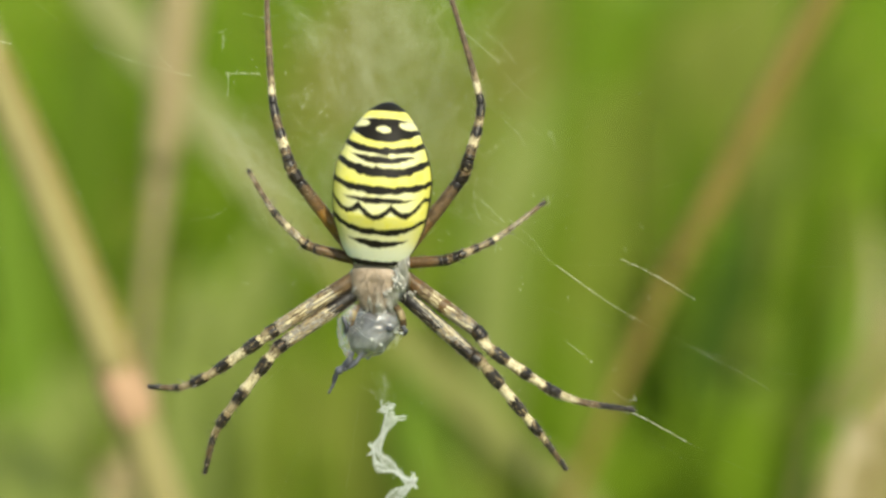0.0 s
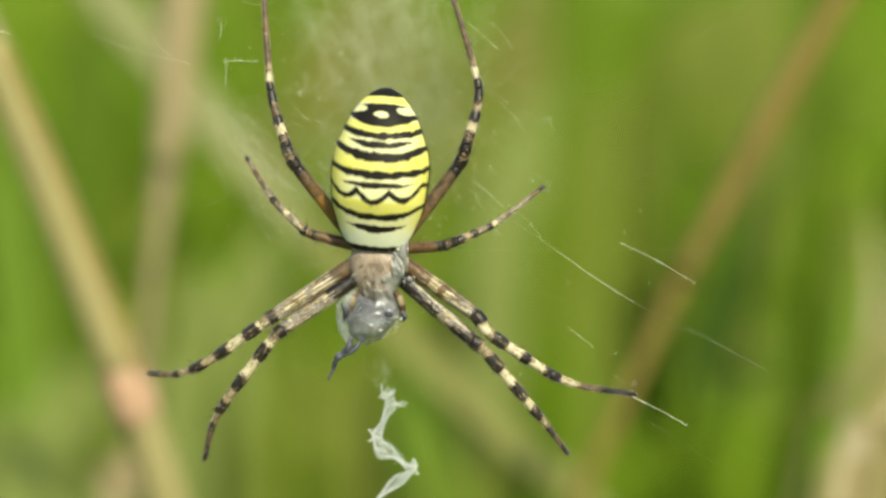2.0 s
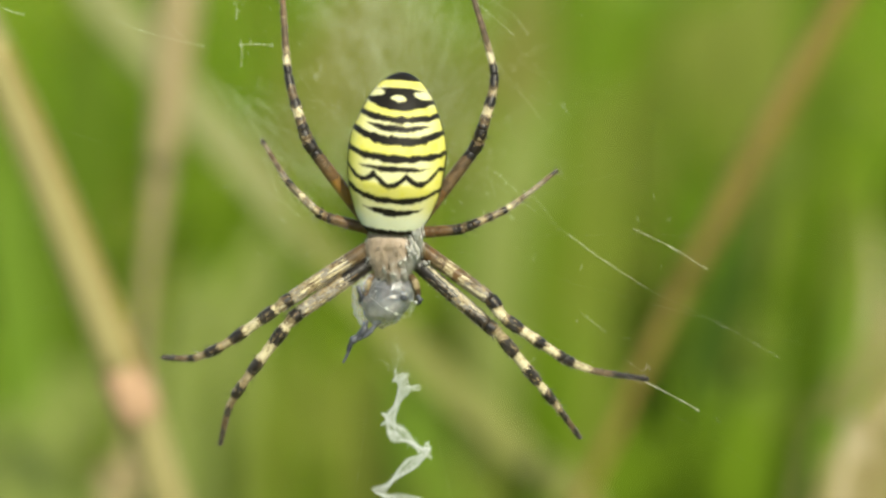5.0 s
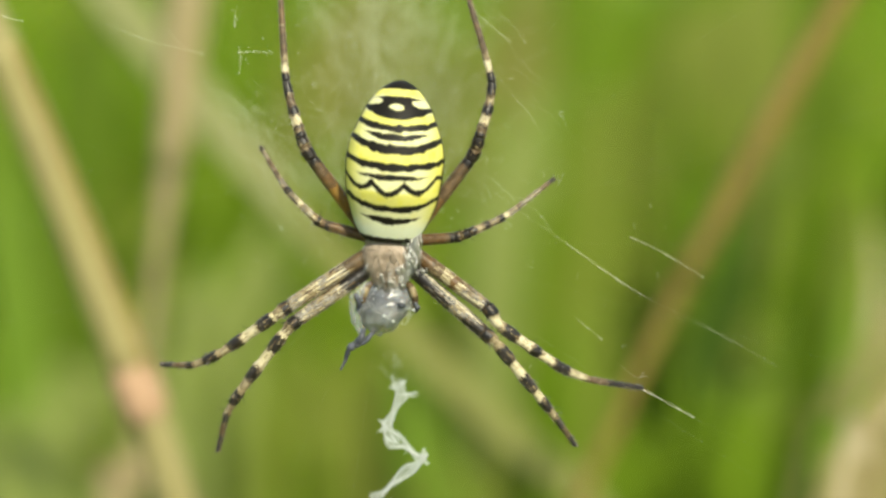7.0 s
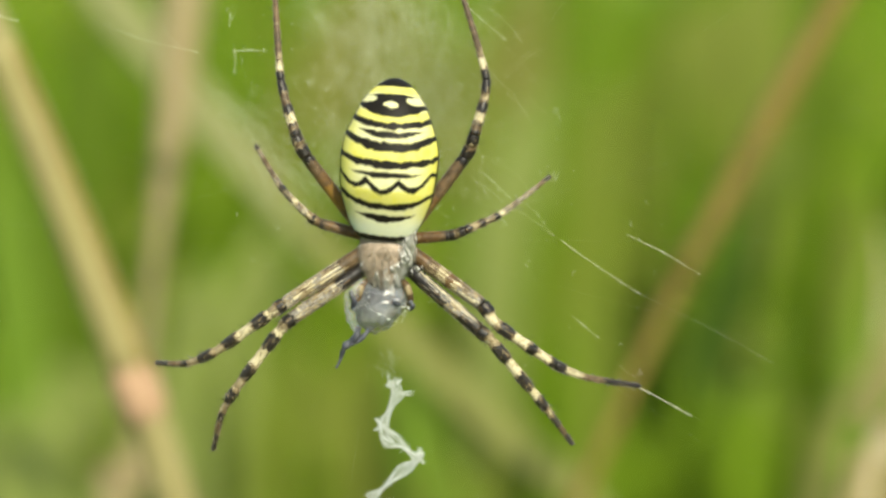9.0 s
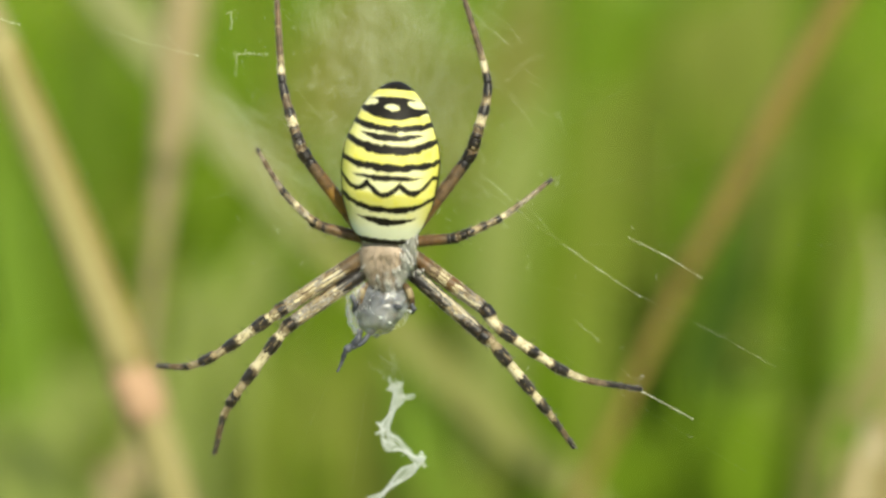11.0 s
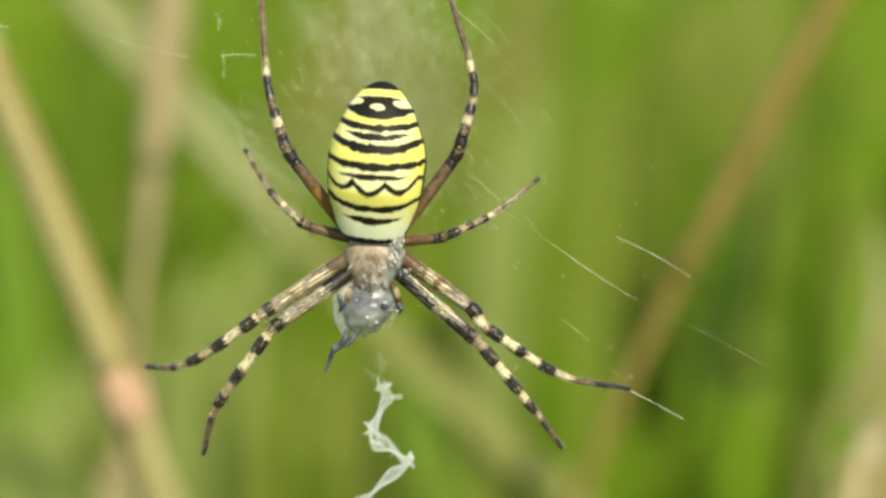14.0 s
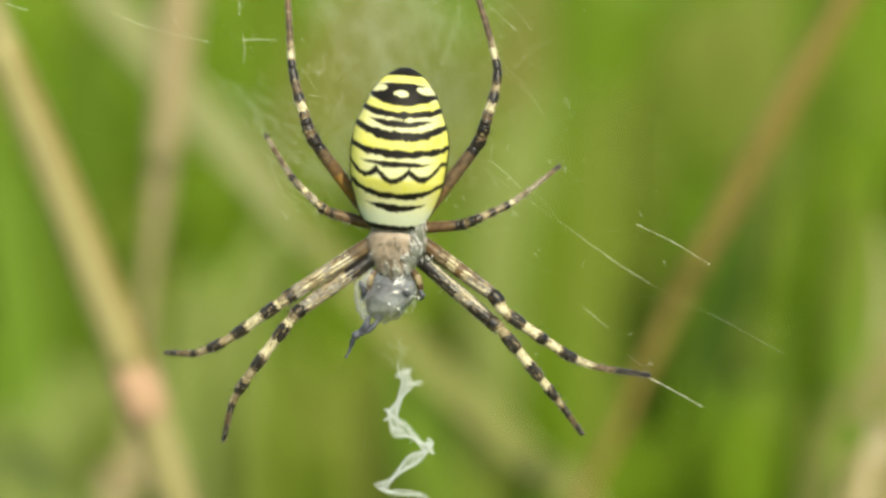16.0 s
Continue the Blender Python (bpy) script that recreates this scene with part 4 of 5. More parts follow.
def make_prey():
    """An insect wrapped in grey silk at the jaws."""
    prey = hung("wrapped_prey")
    tagged(prey, "insect wrapped in glossy grey silk, held at the spider's jaws", "prey")
    bm = bmesh.new()
    bmesh.ops.create_icosphere(bm, subdivisions=5, radius=1.0)
    for v in bm.verts:
        x, y, z = v.co
        taper = 1.0 - 0.50 * max(-y, 0) ** 1.2
        bulge = 1 + 0.20 * noise.noise(v.co * 1.5) + 0.07 * noise.noise(v.co * 3.2)
        v.co = mm((x * 2.2 * taper + 0.25 * y) * bulge, (y * 2.15 + 0.25 * x) * bulge, z * 1.7 * bulge)
        v.co += mm(-0.22, -5.11, 0.2)
    part("cocoon", bm, WRAP, prey, "glossy grey silk bundle")
    bm = bmesh.new()
    path = smooth_path([mm(-1.56, -3.11, 1.0), mm(-2.49, -4.22, 1.3), mm(-2.58, -5.78, 1.2), mm(-2.13, -7.11, 0.9)], 6)
    tube(bm, path, [np.interp(k / 18, (0, 0.3, 0.7, 1), (0.25, 0.55, 0.45, 0.25)) * (1 + 0.5 * noise.noise((k * 0.7, 2, 5))) * MM for k in range(19)], 12, 0.35)
    part("wing", bm, THIN_WRAP, prey, "folded wing under pale silk")
    for pts, r, m in ((((-2.00, -6.66, 0.8), (-2.22, -7.55, 0.8), (-3.11, -8.35, 0.7), (-3.47, -9.33, 0.6), (-3.82, -10.00, 0.5)), (0.22, 0.29, 0.27, 0.12, 0.09), PREY_DARK),
                      (((-0.98, -6.66, 0.7), (-1.87, -7.73, 0.8), (-2.67, -8.18, 0.8)), (0.22, 0.19, 0.13), PREY_DARK),
                      (((0.71, -4.80, 1.85), (0.89, -4.89, 1.95), (1.07, -4.93, 1.95), (1.24, -4.93, 1.85)), (0.10, 0.22, 0.22, 0.10), PREY_DARK),
                      (((2.00, -4.71, 1.2), (2.22, -5.15, 1.1), (1.96, -5.47, 0.9)), (0.14, 0.2, 0.12), PREY_DARK),
                      (((-2.58, -4.00, 1.5), (-2.31, -4.89, 1.7), (-2.49, -5.24, 1.6)), (0.15, 0.2, 0.1), PREY_DARK)):
        bm = bmesh.new()
        path = smooth_path([mm(*p) for p in pts], 6)
        tube(bm, path, [np.interp(k / (len(path) - 1), np.linspace(0, 1, len(r)), r) * (1 + 0.45 * noise.noise((k * 0.5, r[0] * 50, 2))) * MM for k in range(len(path))], 12)
        part("limb", bm, m, prey, "dark insect limb in silk")
    # the bundle's highlights, shaped as white ridges and dots
    bm = bmesh.new()
    for pts, w in ((((-1.64, -4.80, 1.75), (-0.98, -5.38, 2.0), (-0.36, -5.73, 2.05), (0.36, -6.13, 1.95), (0.98, -6.40, 1.6)), 0.009),
                   (((0.00, -4.35, 1.95), (0.44, -4.00, 1.9), (0.80, -4.31, 1.95)), 0.03), (((1.42, -5.15, 1.6), (1.82, -5.24, 1.3), (2.00, -5.47, 1.1)), 0.045)):
        path = smooth_path([mm(*p) for p in pts], 8)
        tube(bm, path, [w * MM * (0.45 + 1.5 * abs(noise.noise((k * 0.45, w * 99, 4)))) * (0.3 if k in (0, len(path) - 1) else 1) for k in range(len(path))], 8)
    for x, y, z, q in ((-0.36, -5.73, 2.02, 0.11), (0.36, -6.13, 1.92, 0.10), (1.91, -5.29, 1.2, 0.10), (-1.16, -4.40, 1.9, 0.07)):
        bmesh.ops.create_icosphere(bm, subdivisions=2, radius=q * MM, matrix=Matrix.Translation(mm(x, y, z)))
    part("silk_highlight", bm, SILK, prey, "highlights on the bundle, shaped as white ridges and dots")
    bm = bmesh.new()
    rng = random.Random(5)
    for _ in range(28):
        a, b = rng.uniform(0, 6.28), rng.uniform(-0.6, 0.9)
        c = Vector(mm(-0.22, -5.11, 0.2))
        pts = []
        for k in range(7):
            q = a + k * 0.35
            lat = b + 0.12 * k * rng.uniform(-1, 1)
            pts.append(c + mm(2.3 * math.cos(q) * math.sqrt(max(1 - lat * lat, 0.1)) * (1 - 0.3 * max(-lat, 0)), 2.2 * lat, 1.78 * math.sin(q) * math.sqrt(max(1 - lat * lat, 0.1))))
        tube(bm, smooth_path(pts, 3), [0.007 * MM] * 19, 4)
    part("wrapping", bm, SILK, prey, "fine white silk wound round it", "stuff")
    return prey


def make_web():
    """Radial threads, glinting pieces of thread and the zigzag band of silk."""
    web = hung("orb_web")
    tagged(web, "fine glinting orb web with a white zigzag silk band", "spider web")
    rng = random.Random(12)
    for k in range(22):
        a = 2 * math.pi * (k + rng.uniform(-0.3, 0.3)) / 22
        bm = bmesh.new()
        pts = [mm(math.cos(a) * r, math.sin(a) * r, WEB_Z + rng.uniform(-0.2, 0.2)) for r in (2, 20, 45, 80)]
        tube(bm, smooth_path(pts, 4), [0.001 * MM] * 13, 4)
        part("radial_thread", bm, THREAD, web)
    # threads that catch the sun, each with thicker stretches that stand in for glints
    def glint(pts, r):
        bm = bmesh.new()
        path = smooth_path([mm(*p, WEB_Z) for p in pts], 40)
        tube(bm, path, [r * 1.4 * MM * (0.28 + 2.9 * max(noise.noise((k * 0.83, r * 99, 0)), 0.0) * (0.6 + noise.noise((k * 0.11, 4, r * 99)))) * (0.4 if k in (0, len(path) - 1) else 1) for k in range(len(path))], 5)
        part("silk_thread", bm, THREAD, web, "silk thread glinting in the sun")

    for pts, r in ((((19.99, -11.69), (22.16, -12.82), (24.33, -14.04)), 0.038), (((24.33, -14.04), (27.04, -15.35), (32.91, -18.07)), 0.0015),
                   (((6.8, 5.0), (8.29, 3.98), (11.23, 1.91), (13.94, 0.01)), 0.006), (((13.94, 0.01), (16.87, -2.12), (20.17, -4.28)), 0.021),
                   (((20.17, -4.28), (22.97, -5.64), (25.68, -7.00)), 0.004), (((25.32, -6.86), (27.94, -8.22), (30.88, -9.93)), 0.009),
                   (((19.13, 0.46), (22.07, -0.99), (25.01, -2.79)), 0.022), (((14.84, -6.09), (15.97, -7.00), (16.92, -7.81)), 0.014)):
        glint(pts, r)
    for pts, r in ((((7.61, 5.43), (8.74, 4.53), (9.96, 3.35)), 0.014), (((-22.66, 17.40), (-19.50, 16.18), (-14.76, 15.01)), 0.013),
                   (((-31.02, 18.17), (-30.25, 17.86), (-29.35, 17.63)), 0.034), (((-12.27, 15.15), (-10.91, 15.24), (-9.47, 15.15)), 0.024),
                   (((-12.09, 15.60), (-12.00, 14.47), (-12.09, 13.38)), 0.018), (((6.16, 18.99), (7.61, 17.72), (9.64, 15.91)), 0.017),
                   (((-12.81, 18.44), (-12.45, 18.53), (-12.41, 17.90), (-12.45, 17.18)), 0.017), (((4.45, 19.44), (4.90, 18.53), (5.17, 17.63)), 0.012), (((-5.94, 14.02), (-5.67, 13.34), (-6.13, 12.21)), 0.012),
                   (((9.64, 11.76), (11.00, 10.40), (11.68, 9.27)), 0.010), (((18.45, -9.93), (19.58, -10.75), (20.35, -10.61)), 0.010)):
        glint(pts, r)
    # faint threads round the rear legs
    for _ in range(26):
        x, y = rng.uniform(-13, 12), rng.uniform(3, 21)
        if x < -2 and rng.random() < 0.3:
            x -= 6
        a, ln = rng.choice((rng.gauss(0.1, 0.25), rng.gauss(1.3, 0.4), rng.gauss(-0.6, 0.2))), rng.uniform(1.2, 4.5)
        d = Vector((math.cos(a), math.sin(a), 0)) * ln
        p = Vector((x, y, WEB_Z))
        q = p + d * 0.5 + Vector((-d.y, d.x, 0)) * rng.uniform(-0.14, 0.14)
        bm = bmesh.new()
        path = smooth_path([mm(*p), mm(*q), mm(*(p + d))], 20)
        r = rng.uniform(0.004, 0.009)
        tube(bm, path, [r * MM * (0.3 + 2.4 * max(noise.noise((k * 0.7, x, y)), 0.0)) for k in range(len(path))], 4)
        part("silk_thread", bm, THREAD, web, "silk thread glinting in the sun")
    # clusters of glints in the silk, shaped as tiny white beads
    bm = bmesh.new()
    for x, y, n in ((-3.14, 16.27, 6), (-3.87, 15.73, 5), (-5.40, 14.02, 6), (-4.59, 10.17, 5), (-12.09, 14.92, 3), (-10.01, 15.10, 3), (1.96, 17.63, 4), (3.09, 18.31, 3), (13.76, 10.13, 3), (7.16, 8.14, 3)):
        for _ in range(n):
            bmesh.ops.create_icosphere(bm, subdivisions=1, radius=rng.uniform(0.012, 0.032) * MM, matrix=Matrix.Translation(mm(x + rng.gauss(0, 0.28), y + rng.gauss(0, 0.28), WEB_Z + rng.uniform(-0.1, 0.1))))
    part("glint_beads", bm, SILK, web, "tiny glints on the silk, shaped as white beads", "stuff")
    # loose silk over the spider, and short specks shaped as glints along the threads
    bm = bmesh.new()
    for _ in range(420):
        x, y = rng.gauss(0.3, 3.6), rng.uniform(6, 26)
        a = rng.gauss(math.pi / 2, 0.7)
        ln = rng.uniform(3.0, 9.0)
        p = mm(x, y - 3, WEB_Z - rng.uniform(12, 40))
        d = Vector((math.cos(a), math.sin(a), 0)) * ln * MM
        e = Vector((-d.y, d.x, 0)) * rng.uniform(-0.1, 0.1)
        tube(bm, smooth_path([p, p + d * 0.5 + e, p + d], 3), [0.009 * MM] * 7, 3)
    for _ in range(260):
        x, y = rng.gauss(-1.5, 7.5), rng.uniform(1, 22)
        if rng.random() < 0.25:
            x, y = rng.uniform(-14, 22), rng.uniform(-12, 8)
        a = rng.uniform(0, 6.28)
        p = mm(x, y, WEB_Z + rng.uniform(-0.5, 0.2))
        ln = rng.choice((0.06, 0.1, 0.2, 0.5)) * MM
        d = Vector((math.cos(a), math.sin(a), 0)) * ln
        tube(bm, [p, p + d * 0.5, p + d], [0.006 * MM, 0.011 * MM, 0.005 * MM], 4)
    for _ in range(170):
        q = rng.random()
        x, y = -15 + 10 * q + rng.gauss(0, 1.4), 13 - 9.5 * q + rng.gauss(0, 1.4)
        a, ln = rng.gauss(-0.76, 0.35), rng.uniform(2.0, 5.0)
        p = mm(x, y, WEB_Z - rng.uniform(3, 16))
        d = mm(math.cos(a) * ln, math.sin(a) * ln, 0)
        tube(bm, [p, p + d * 0.5 + mm(rng.gauss(0, 0.15), rng.gauss(0, 0.15), 0), p + d], [0.006 * MM] * 3, 3)
    for _ in range(15):
        x, y = rng.uniform(4, 12), rng.uniform(6, 17)
        a, ln = rng.gauss(-0.72, 0.12), rng.uniform(3.0, 7.0)
        p = mm(x, y, WEB_Z + rng.uniform(-1.5, 0.2))
        d = mm(math.cos(a) * ln, math.sin(a) * ln, 0)
        tube(bm, [p, p + d * 0.5 + mm(rng.gauss(0, 0.2), rng.gauss(0, 0.2), 0), p + d], [0.001 * MM, 0.002 * MM, 0.001 * MM], 3)
    part("loose_silk", bm, THREAD, web, "sparse loose silk and glinting specks", "stuff")
    # wisps of silk at the feet
    bm = bmesh.new()
    for x, y in ((13.26, 4.80), (4.22, 2.54), (9.55, 1.36), (20.26, -10.56), (13.76, 10.13), (-2.78, 15.73), (-8.66, 1.14), (-6.13, 12.66)):
        for n in range(4):
            c = mm(x + rng.gauss(0, 0.12), y + rng.gauss(0, 0.16), WEB_Z + rng.uniform(-0.2, 0.2))
            tube(bm, [c, c + mm(rng.gauss(0, 0.10), rng.gauss(0, 0.16), 0.05), c + mm(rng.gauss(0, 0.22), rng.gauss(0, 0.32), 0)], [0.004 * MM, 0.006 * MM, 0.003 * MM], 4)
    part("silk_wisp", bm, SILK, web, "white wisps of silk at the feet", "stuff")
    # the zigzag band: many fine threads beside one another
    bm = bmesh.new()
    line = [(0.38, -10.75, 0.25), (0.56, -11.38, 0.40), (0.92, -12.19, 0.42), (0.29, -13.46, 0.26), (-0.21, -14.72, 0.36), (0.38, -15.90, 0.60),
            (1.65, -16.71, 0.55), (2.55, -17.25, 0.45), (1.38, -18.25, 0.42), (-0.07, -19.51, 0.36), (-1.25, -20.51, 0.42), (0.38, -20.91, 0.40), (2.28, -21.18, 0.40), (0.38, -23.04, 0.40), (-0.52, -25.07, 0.40)]
    for n in range(190):
        off, wob = rng.choice((-0.95, 0.95, rng.uniform(-0.8, 0.8))), rng.uniform(0, 9)
        i0 = rng.choice((0, 1, 2, 2, 3, 4, 6, 7))
        i1 = min(len(line), i0 + rng.randrange(3, 9))
        pts = []
        for k in range(i0, i1):
            x, y, w = line[k]
            o = max(-1.25, min(1.25, off + rng.gauss(0, 0.18)))
            pts.append(mm(x + o * w * 0.9, y + o * w * 0.58 * (1 if k % 2 else -1) + rng.gauss(0, 0.06), WEB_Z + 0.3 * math.sin(wob + k)))
        path = [Vector(q) + mm(0.16 * noise.noise((i * 0.8, n, 1)), 0.16 * noise.noise((i * 0.8, n, 7)), 0) for i, q in enumerate(smooth_path(pts, 7))]
        r = rng.uniform(0.004, 0.0105)
        tube(bm, path, [r * MM * (0.5 + 0.9 * abs(noise.noise((i * 0.7, n, 3)))) for i in range(len(path))], 4)
    # short rungs from edge to edge
    for n in range(700):
        k = rng.randrange(1, len(line) - 1)
        q = rng.random()
        x, y, w = (np.array(line[k]) * (1 - q) + np.array(line[k + 1]) * q)
        a, sign = rng.uniform(-0.9, 0.9), 1 if k % 2 else -1
        d = mm(math.cos(a) * w, (math.sin(a) * w + 0.4 * w * sign) * 0.8, 0) * rng.uniform(0.5, 1.1)
        c = mm(x, y, WEB_Z + rng.uniform(-0.2, 0.2))
        tube(bm, [c - d, c + mm(rng.gauss(0, 0.05), rng.gauss(0, 0.05), 0.05), c + d], [0.003 * MM, 0.0048 * MM, 0.003 * MM], 4)
    for k, x, y in ((2, 2.01, -12.19), (1, 0.02, -11.65), (1, 1.15, -11.11), (4, -0.84, -14.22), (4, -0.88, -15.04), (7, 2.78, -16.57), (7, 3.00, -17.70), (5, -0.34, -15.58)):
        for n in range(14):
            c = mm(line[k][0] + rng.gauss(0, 0.15), line[k][1] + rng.gauss(0, 0.15), WEB_Z)
            e = mm(x + rng.gauss(0, 0.10), y + rng.gauss(0, 0.10), WEB_Z)
            tube(bm, smooth_path([c, (c + e) / 2 + mm(rng.gauss(0, 0.08), rng.gauss(0, 0.08), 0.1), e], 4), [0.010 * MM] * 9, 4)
    for n in range(40):
        c = mm(0.38, -10.75, WEB_Z) + mm(rng.gauss(0, 0.5), rng.gauss(0.3, 0.7), -rng.uniform(0, 2))
        tube(bm, [c, c + mm(rng.gauss(0, 0.2), 0.4, 0), c + mm(rng.gauss(-0.2, 0.4), rng.uniform(0.6, 1.2), 0)], [0.0018 * MM, 0.0026 * MM, 0.0015 * MM], 4)
    part("zigzag_band", bm, SILK, web, "white zigzag band of woven silk")
    return web


SPIDER = make_spider()
PREY = make_prey()
WEB = make_web()

# ---- the sway: seconds; mm to the right, up and outwards; degrees of roll, turn and nod ----
SWAY = (
    (0, -0.89, -1.77, 0.85, 0.07, -0.91, -0.26),
    (0.2, -0.87, -1.23, 0.95, 0.2, -0.81, -0.54),
    (0.5, -0.8, -0.83, 1.09, 0.39, -0.67, -0.97),
    (0.8, -1.28, -1.51, 1.15, 0.31, -0.69, -1.11),
    (1, -0.81, -1.21, 1.19, 0.26, -0.71, -1.21),
    (1.2, -0.74, -0.46, 1.23, 0.32, -0.86, -1.05),
    (1.5, -0.66, -0.59, 1.29, 0.42, -1.08, -0.8),
    (1.7, -0.91, -0.7, 1.13, 0.46, -1.18, -0.68),
    (2, -0.97, -0.66, 0.9, 0.53, -1.32, -0.49),
    (2.2, -0.94, -0.52, 1.02, 0.56, -1.18, -0.44),
    (2.5, -1.09, -0.61, 1.21, 0.6, -0.98, -0.36),
    (2.8, -1.17, -0.44, 1.15, 0.53, -1.09, -0.28),
    (3, -1.08, -0.53, 1.11, 0.48, -1.16, -0.22),
    (3.3, -1.24, -0.84, 1.06, 0.37, -0.99, -0.62),
    (3.5, -0.95, -0.49, 1.02, 0.3, -0.87, -0.88),
    (3.8, -0.66, 0.17, 1.13, 0.23, -0.65, -0.74),
    (4, -0.59, -0.02, 1.21, 0.18, -0.51, -0.64),
    (4.2, -0.37, 0.42, 1.21, 0.18, -0.51, -0.64),
    (6.3, 0.38, 0.39, -0.42, 0.07, 0.19, 0.2),
    (6.5, 0.25, 0.21, -0.42, 0.07, 0.19, 0.2),
    (6.8, 0.04, 0.15, -0.17, 0.03, 0.08, 0.08),
    (7, 0.0, 0.0, 0.0, -0.0, 0.0, 0.0),
    (7.3, -0.18, -0.09, 0.06, 0.05, -0.04, -0.14),
    (7.5, -0.18, 0.05, 0.1, 0.08, -0.06, -0.24),
    (7.8, -0.31, 0.02, 0.09, 0.04, -0.26, -0.25),
    (8, -0.39, -0.15, 0.09, 0.01, -0.4, -0.25),
    (8.3, -0.4, -0.09, 0.04, 0.06, -0.21, -0.29),
    (8.5, -0.4, -0.02, 0.01, 0.1, -0.09, -0.32),
    (8.8, -0.38, 0.2, 0.17, 0.14, -0.35, -0.39),
    (9, -0.37, 0.15, 0.27, 0.16, -0.53, -0.43),
    (9.2, -0.41, 0.06, 0.27, 0.16, -0.53, -0.43),
    (11.3, -0.21, -0.11, 0.4, 0.18, -0.67, -0.72),
    (11.5, -0.17, 0.07, 0.4, 0.18, -0.67, -0.72),
    (11.8, -0.11, 0.19, 0.32, 0.16, -0.71, -0.43),
    (12, -0.15, 0.17, 0.27, 0.15, -0.74, -0.24),
    (12.3, -0.21, 0.41, 0.23, 0.16, -0.56, -0.07),
    (12.5, -0.05, 0.97, 0.2, 0.17, -0.44, 0.05),
    (12.8, -0.07, 1.02, 0.1, 0.16, -0.76, 0.19),
    (13, -0.05, 1.25, 0.03, 0.16, -0.97, 0.29),
    (13.2, -0.04, 1.53, -0.17, 0.21, -0.97, 0.34),
    (13.3, -0.08, 1.71, -0.27, 0.24, -0.98, 0.36),
    (13.5, -0.47, 0.96, -0.47, 0.29, -0.98, 0.41),
    (13.6, -1.36, 0.05, -0.29, 0.32, -1.07, 0.09),
    (13.7, -1.85, -0.51, -0.11, 0.36, -1.16, -0.23),
    (13.8, -1.72, -1.07, 0.06, 0.39, -1.25, -0.54),
    (14, -1.28, -0.09, 0.42, 0.46, -1.43, -1.18),
    (14.2, -1.41, -0.55, 0.46, 0.42, -1.3, -0.93),
    (14.5, -1.36, -0.56, 0.53, 0.35, -1.1, -0.56),
    (14.7, -1.09, -0.4, 0.47, 0.34, -0.86, -0.67),
    (15, -1.14, -0.11, 0.38, 0.32, -0.51, -0.84),
    (15.2, -1.45, -0.68, 0.43, 0.27, -0.77, -0.44),
    (15.5, -0.97, -0.08, 0.5, 0.19, -1.16, 0.15),
    (15.7, -0.72, 0.54, 0.51, 0.15, -0.87, -0.01),
    (15.8, -0.64, 0.3, 0.52, 0.14, -0.72, -0.1),
    (16, 0.41, 0.96, 0.53, 0.1, -0.43, -0.26),
)


# the legs give a little as the web stretches: seconds, then degrees of turn at the root of each leg
FLEX = (
    (0, -0.22, -0.50, 0.33, 0.07, 0.50, -0.63, 0.27, -0.10),
    (0.5, -0.31, -0.28, 0.42, 0.10, 0.27, -0.49, 0.14, -0.09),
    (1, -0.19, -0.20, 0.52, 0.10, 0.25, -0.47, 0.26, -0.19),
    (1.5, -0.19, -0.39, 0.39, 0.12, 0.40, -0.42, 0.12, -0.03),
    (2, -0.57, -0.84, 0.42, 0.26, 0.55, -0.58, 0.33, -0.17),
    (2.5, -0.73, -0.77, 0.46, 0.22, 0.17, -0.61, 0.41, -0.20),
    (3, -0.54, -0.82, 0.43, 0.27, 0.40, -0.54, 0.33, -0.22),
    (3.5, -0.38, -0.70, 0.59, 0.34, 0.34, -0.43, 0.34, -0.06),
    (4, -0.28, -0.45, 0.61, 0.31, 0.38, -0.30, 0.16, -0.12),
    (6.5, 0.07, 0.12, -0.09, 0.07, 0.12, 0.21, -0.03, -0.12),
    (7, 0.00, 0.00, 0.00, 0.00, 0.00, 0.00, -0.00, 0.00),
    (7.5, 0.07, -0.06, -0.05, 0.05, -0.09, -0.18, 0.02, 0.04),
    (8, -0.27, -0.13, 0.07, -0.03, 0.07, -0.13, 0.09, 0.18),
    (8.5, -0.10, -0.07, 0.03, 0.06, -0.16, -0.21, 0.02, 0.13),
    (9, -0.13, -0.14, 0.05, 0.02, 0.04, -0.07, 0.08, 0.16),
    (11.5, -0.28, -0.08, 0.15, 0.07, 0.12, -0.01, -0.05, 0.06),
    (12, -0.18, -0.27, 0.19, 0.07, 0.14, -0.13, 0.09, 0.08),
    (12.5, -0.19, -0.37, 0.34, 0.27, 0.16, -0.15, 0.12, -0.12),
    (13, -0.20, -0.28, 0.30, 0.34, 0.05, -0.16, 0.18, -0.15),
    (13.5, -0.66, -0.64, 0.58, 0.72, 0.19, -0.28, 0.74, -0.47),
    (14, -0.33, -0.04, 0.05, -0.14, -0.13, 0.04, 0.41, 0.08),
    (14.5, -0.35, -0.35, 0.11, -0.19, -0.04, -0.28, 0.32, 0.17),
    (15, -0.34, -0.27, 0.22, 0.02, -0.18, -0.19, 0.30, -0.04),
    (15.5, -0.23, -0.16, 0.14, -0.07, -0.17, -0.26, -0.03, 0.18),
    (16, -0.14, 0.20, 0.24, 0.07, -0.14, 0.08, -0.49, -0.20),
)


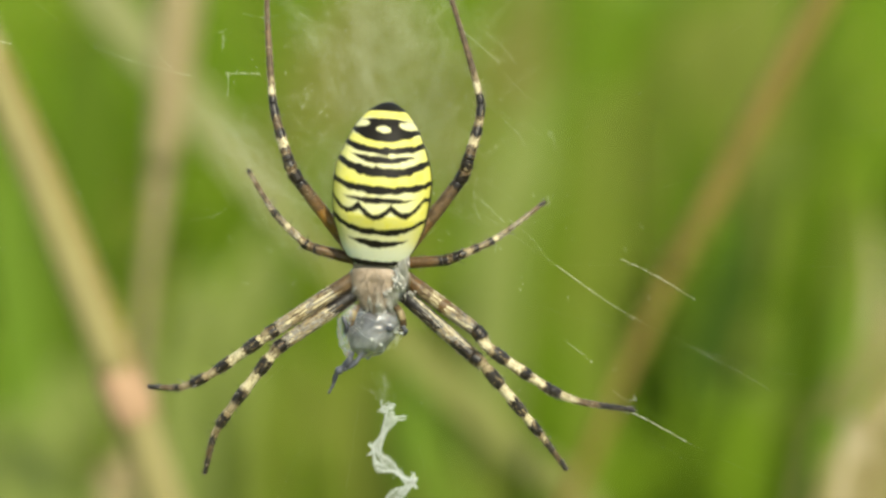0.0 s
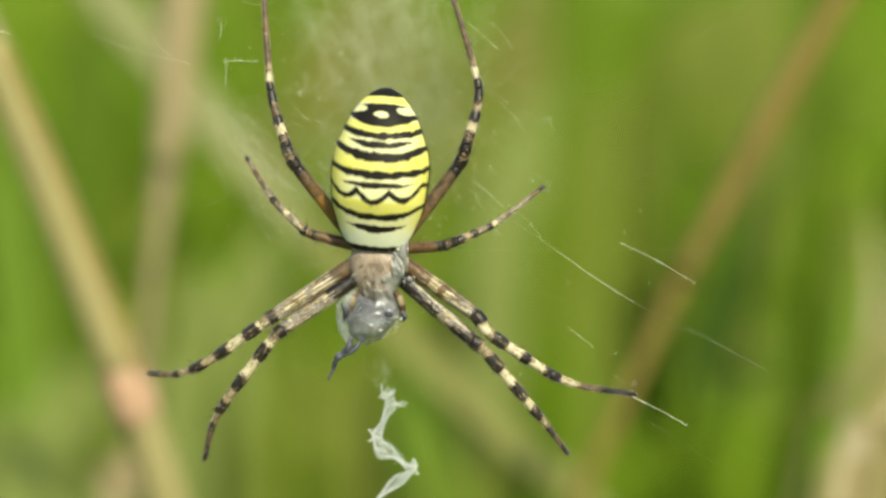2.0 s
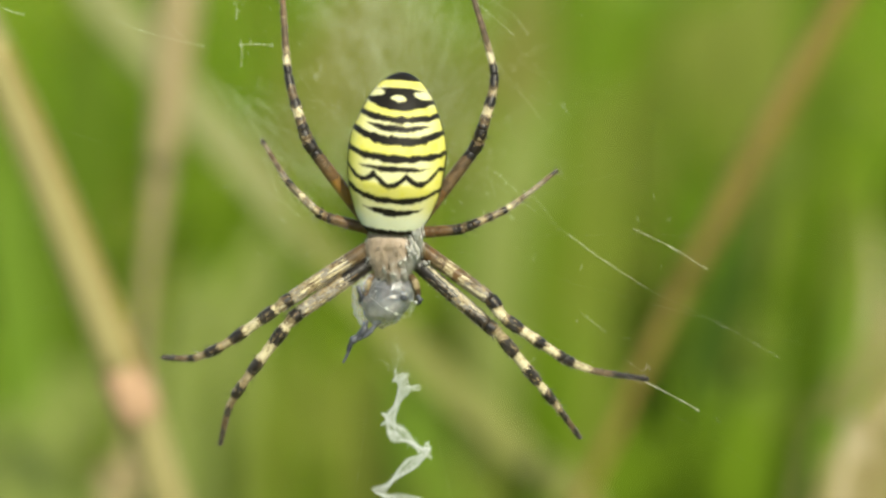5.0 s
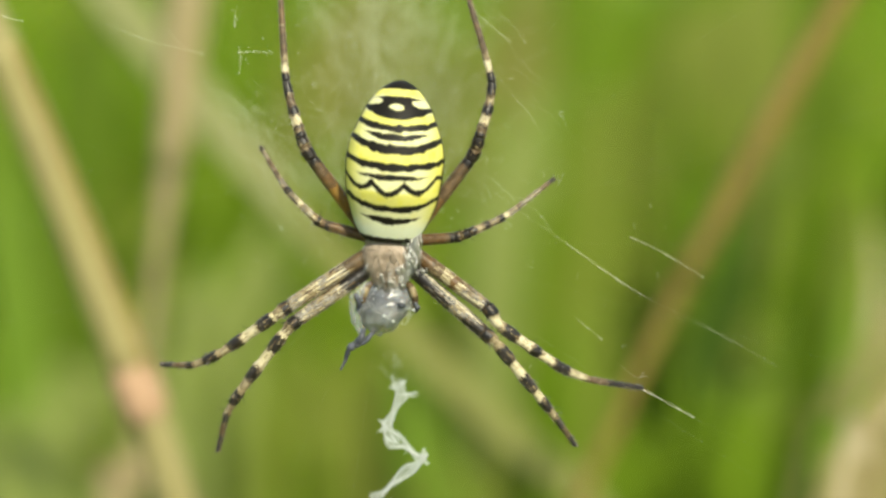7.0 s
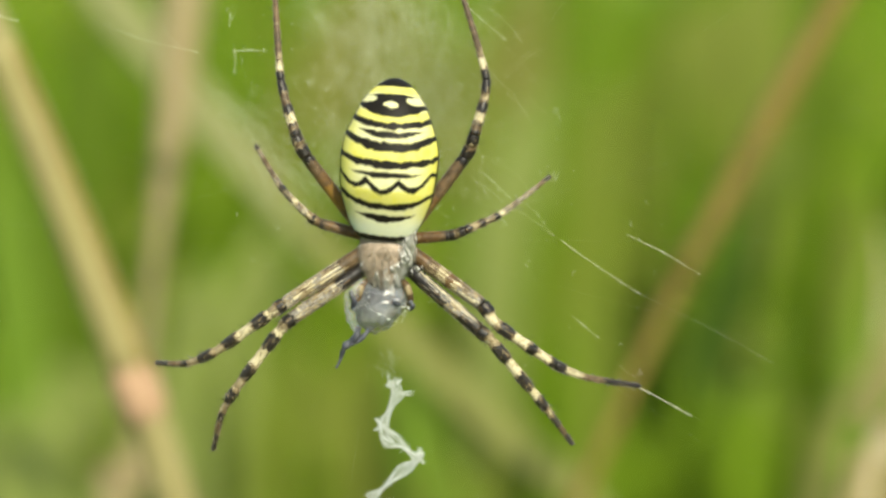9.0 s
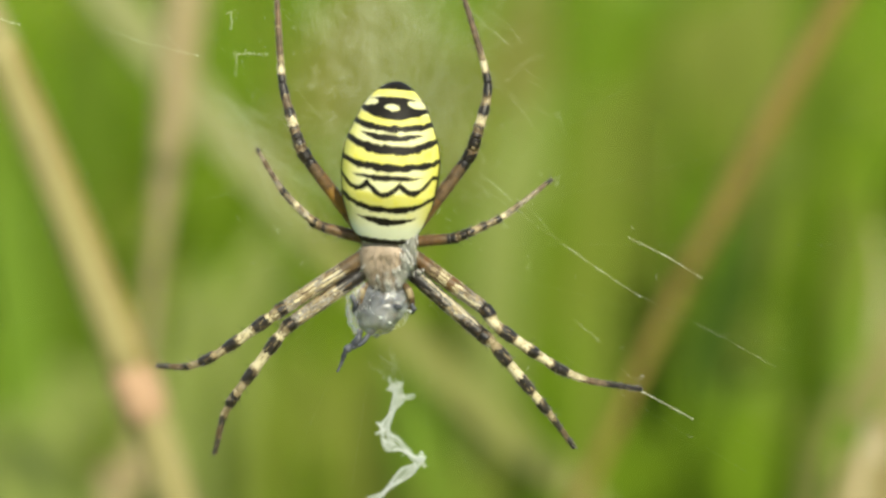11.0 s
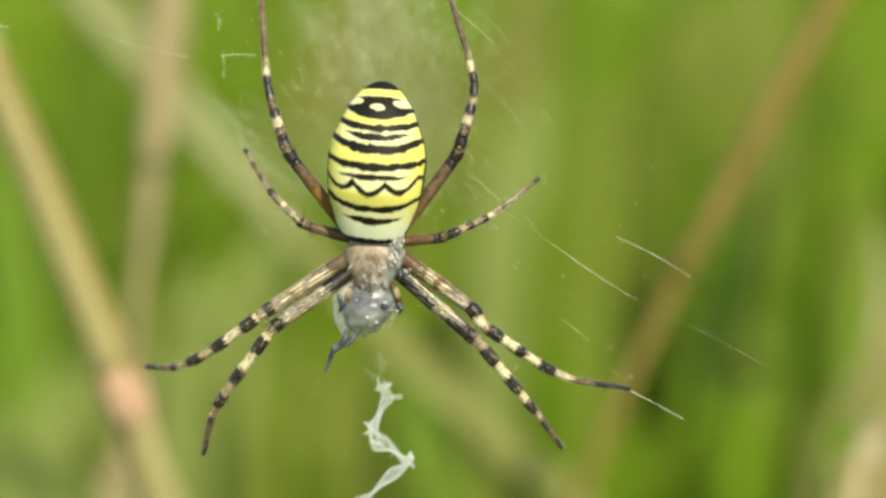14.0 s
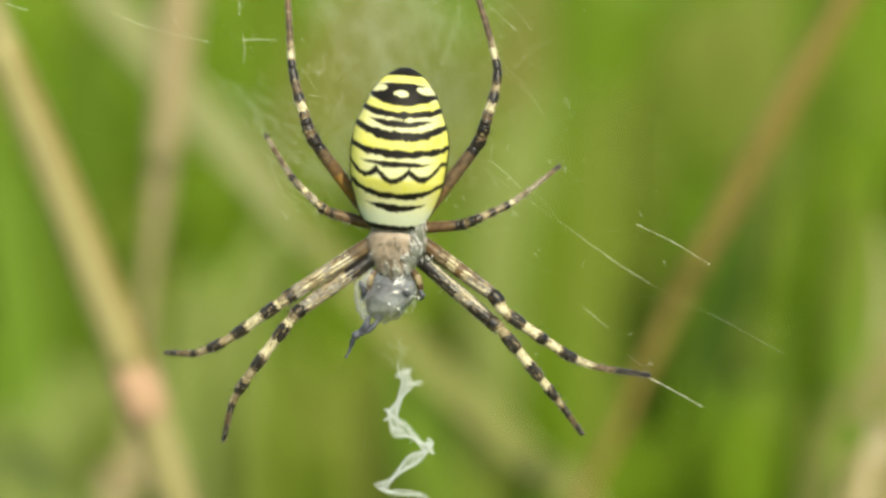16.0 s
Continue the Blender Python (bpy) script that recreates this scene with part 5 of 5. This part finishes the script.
# the stalks and leaves behind bend in the wind: seconds, degrees to the right
RUSTY_BEND = ((0, -0.29), (0.3, -0.57), (0.5, -0.85), (0.7, -0.46), (1, -0.35), (1.3, -0.02), (1.5, -0.12), (1.7, -0.04), (2, -0.05), (2.5, -0.02), (3, -0.06), (3.5, -0.16),
    (4, 0.01), (6.5, 0.04), (7, 0.00), (7.5, -0.04), (8, -0.05), (8.5, -0.02), (9, -0.06), (11.5, 0.02), (12, 0.07), (12.5, 0.10), (13, 0.06), (13.3, 0.02),
    (13.5, -0.17), (13.7, -0.21), (14, -0.12), (14.3, -0.05), (14.5, -0.10), (15, -0.15), (15.5, -0.12), (16, 0.09))
RUDDY_BEND = ((0, -0.18), (0.3, -0.16), (0.5, -0.26), (0.7, -0.23), (1, -0.21), (1.3, 0.04), (1.5, -0.07), (1.7, -0.04), (2, -0.08), (2.5, -0.09), (3, -0.13), (3.5, -0.23),
    (4, -0.25), (6.5, -0.03), (7, 0.00), (7.5, 0.03), (8, 0.05), (8.5, 0.03), (9, -0.07), (11.5, -0.04), (12, -0.01), (12.5, -0.09), (13, -0.13), (13.3, -0.17),
    (13.5, -0.35), (13.7, -0.35), (14, -0.39), (14.3, -0.23), (14.5, -0.25), (15, -0.29), (15.5, -0.33), (16, -0.17))
LEFT_BEND = ((0, -0.22), (0.5, -0.28), (1, -0.29), (1.5, -0.08), (2, -0.15), (3, -0.13), (4, -0.17), (6.5, -0.02), (7, 0.00), (8, -0.01), (9, -0.01), (12, 0.00),
    (13, -0.03), (13.7, -0.27), (14.5, -0.20), (15.5, -0.10), (16, 0.02))
TUFT_BEND = ((0, 0.00), (0.5, -0.38), (1, -0.13), (4, 0.00), (7, 0.00), (8, 0.64), (9, 0.56), (11.5, 0.38), (13, 0.38), (14.5, 0.31), (15.5, 0.64), (16, 0.51))


def motions():
    rows = [(t, HUB @ pose(x * MM, y * MM, z * MM, nod, turn, roll)) for t, x, y, z, roll, turn, nod in SWAY]
    for thing in (SPIDER, PREY, WEB):
        walk(thing, rows)
    for k, leg in enumerate(LEGS):
        root = leg.matrix_basis.copy()
        walk(leg, [(r[0], root @ pose(0, 0, 0, 0, 0, r[k + 1])) for r in FLEX])
    for thing, bend in ((LEFT_STALK, LEFT_BEND), (RUDDY_STALK, RUDDY_BEND), (RUSTY_STALK, RUSTY_BEND), (PALE_LEAF, RUDDY_BEND), (DULL_LEAF, RUDDY_BEND), *((tuft_leaf, TUFT_BEND) for tuft_leaf in DRY_TUFT)):
        base = thing.matrix_basis.copy()
        walk(thing, [(t, base @ pose(0, 0, 0, 0, degrees, 0)) for t, degrees in bend])


motions()
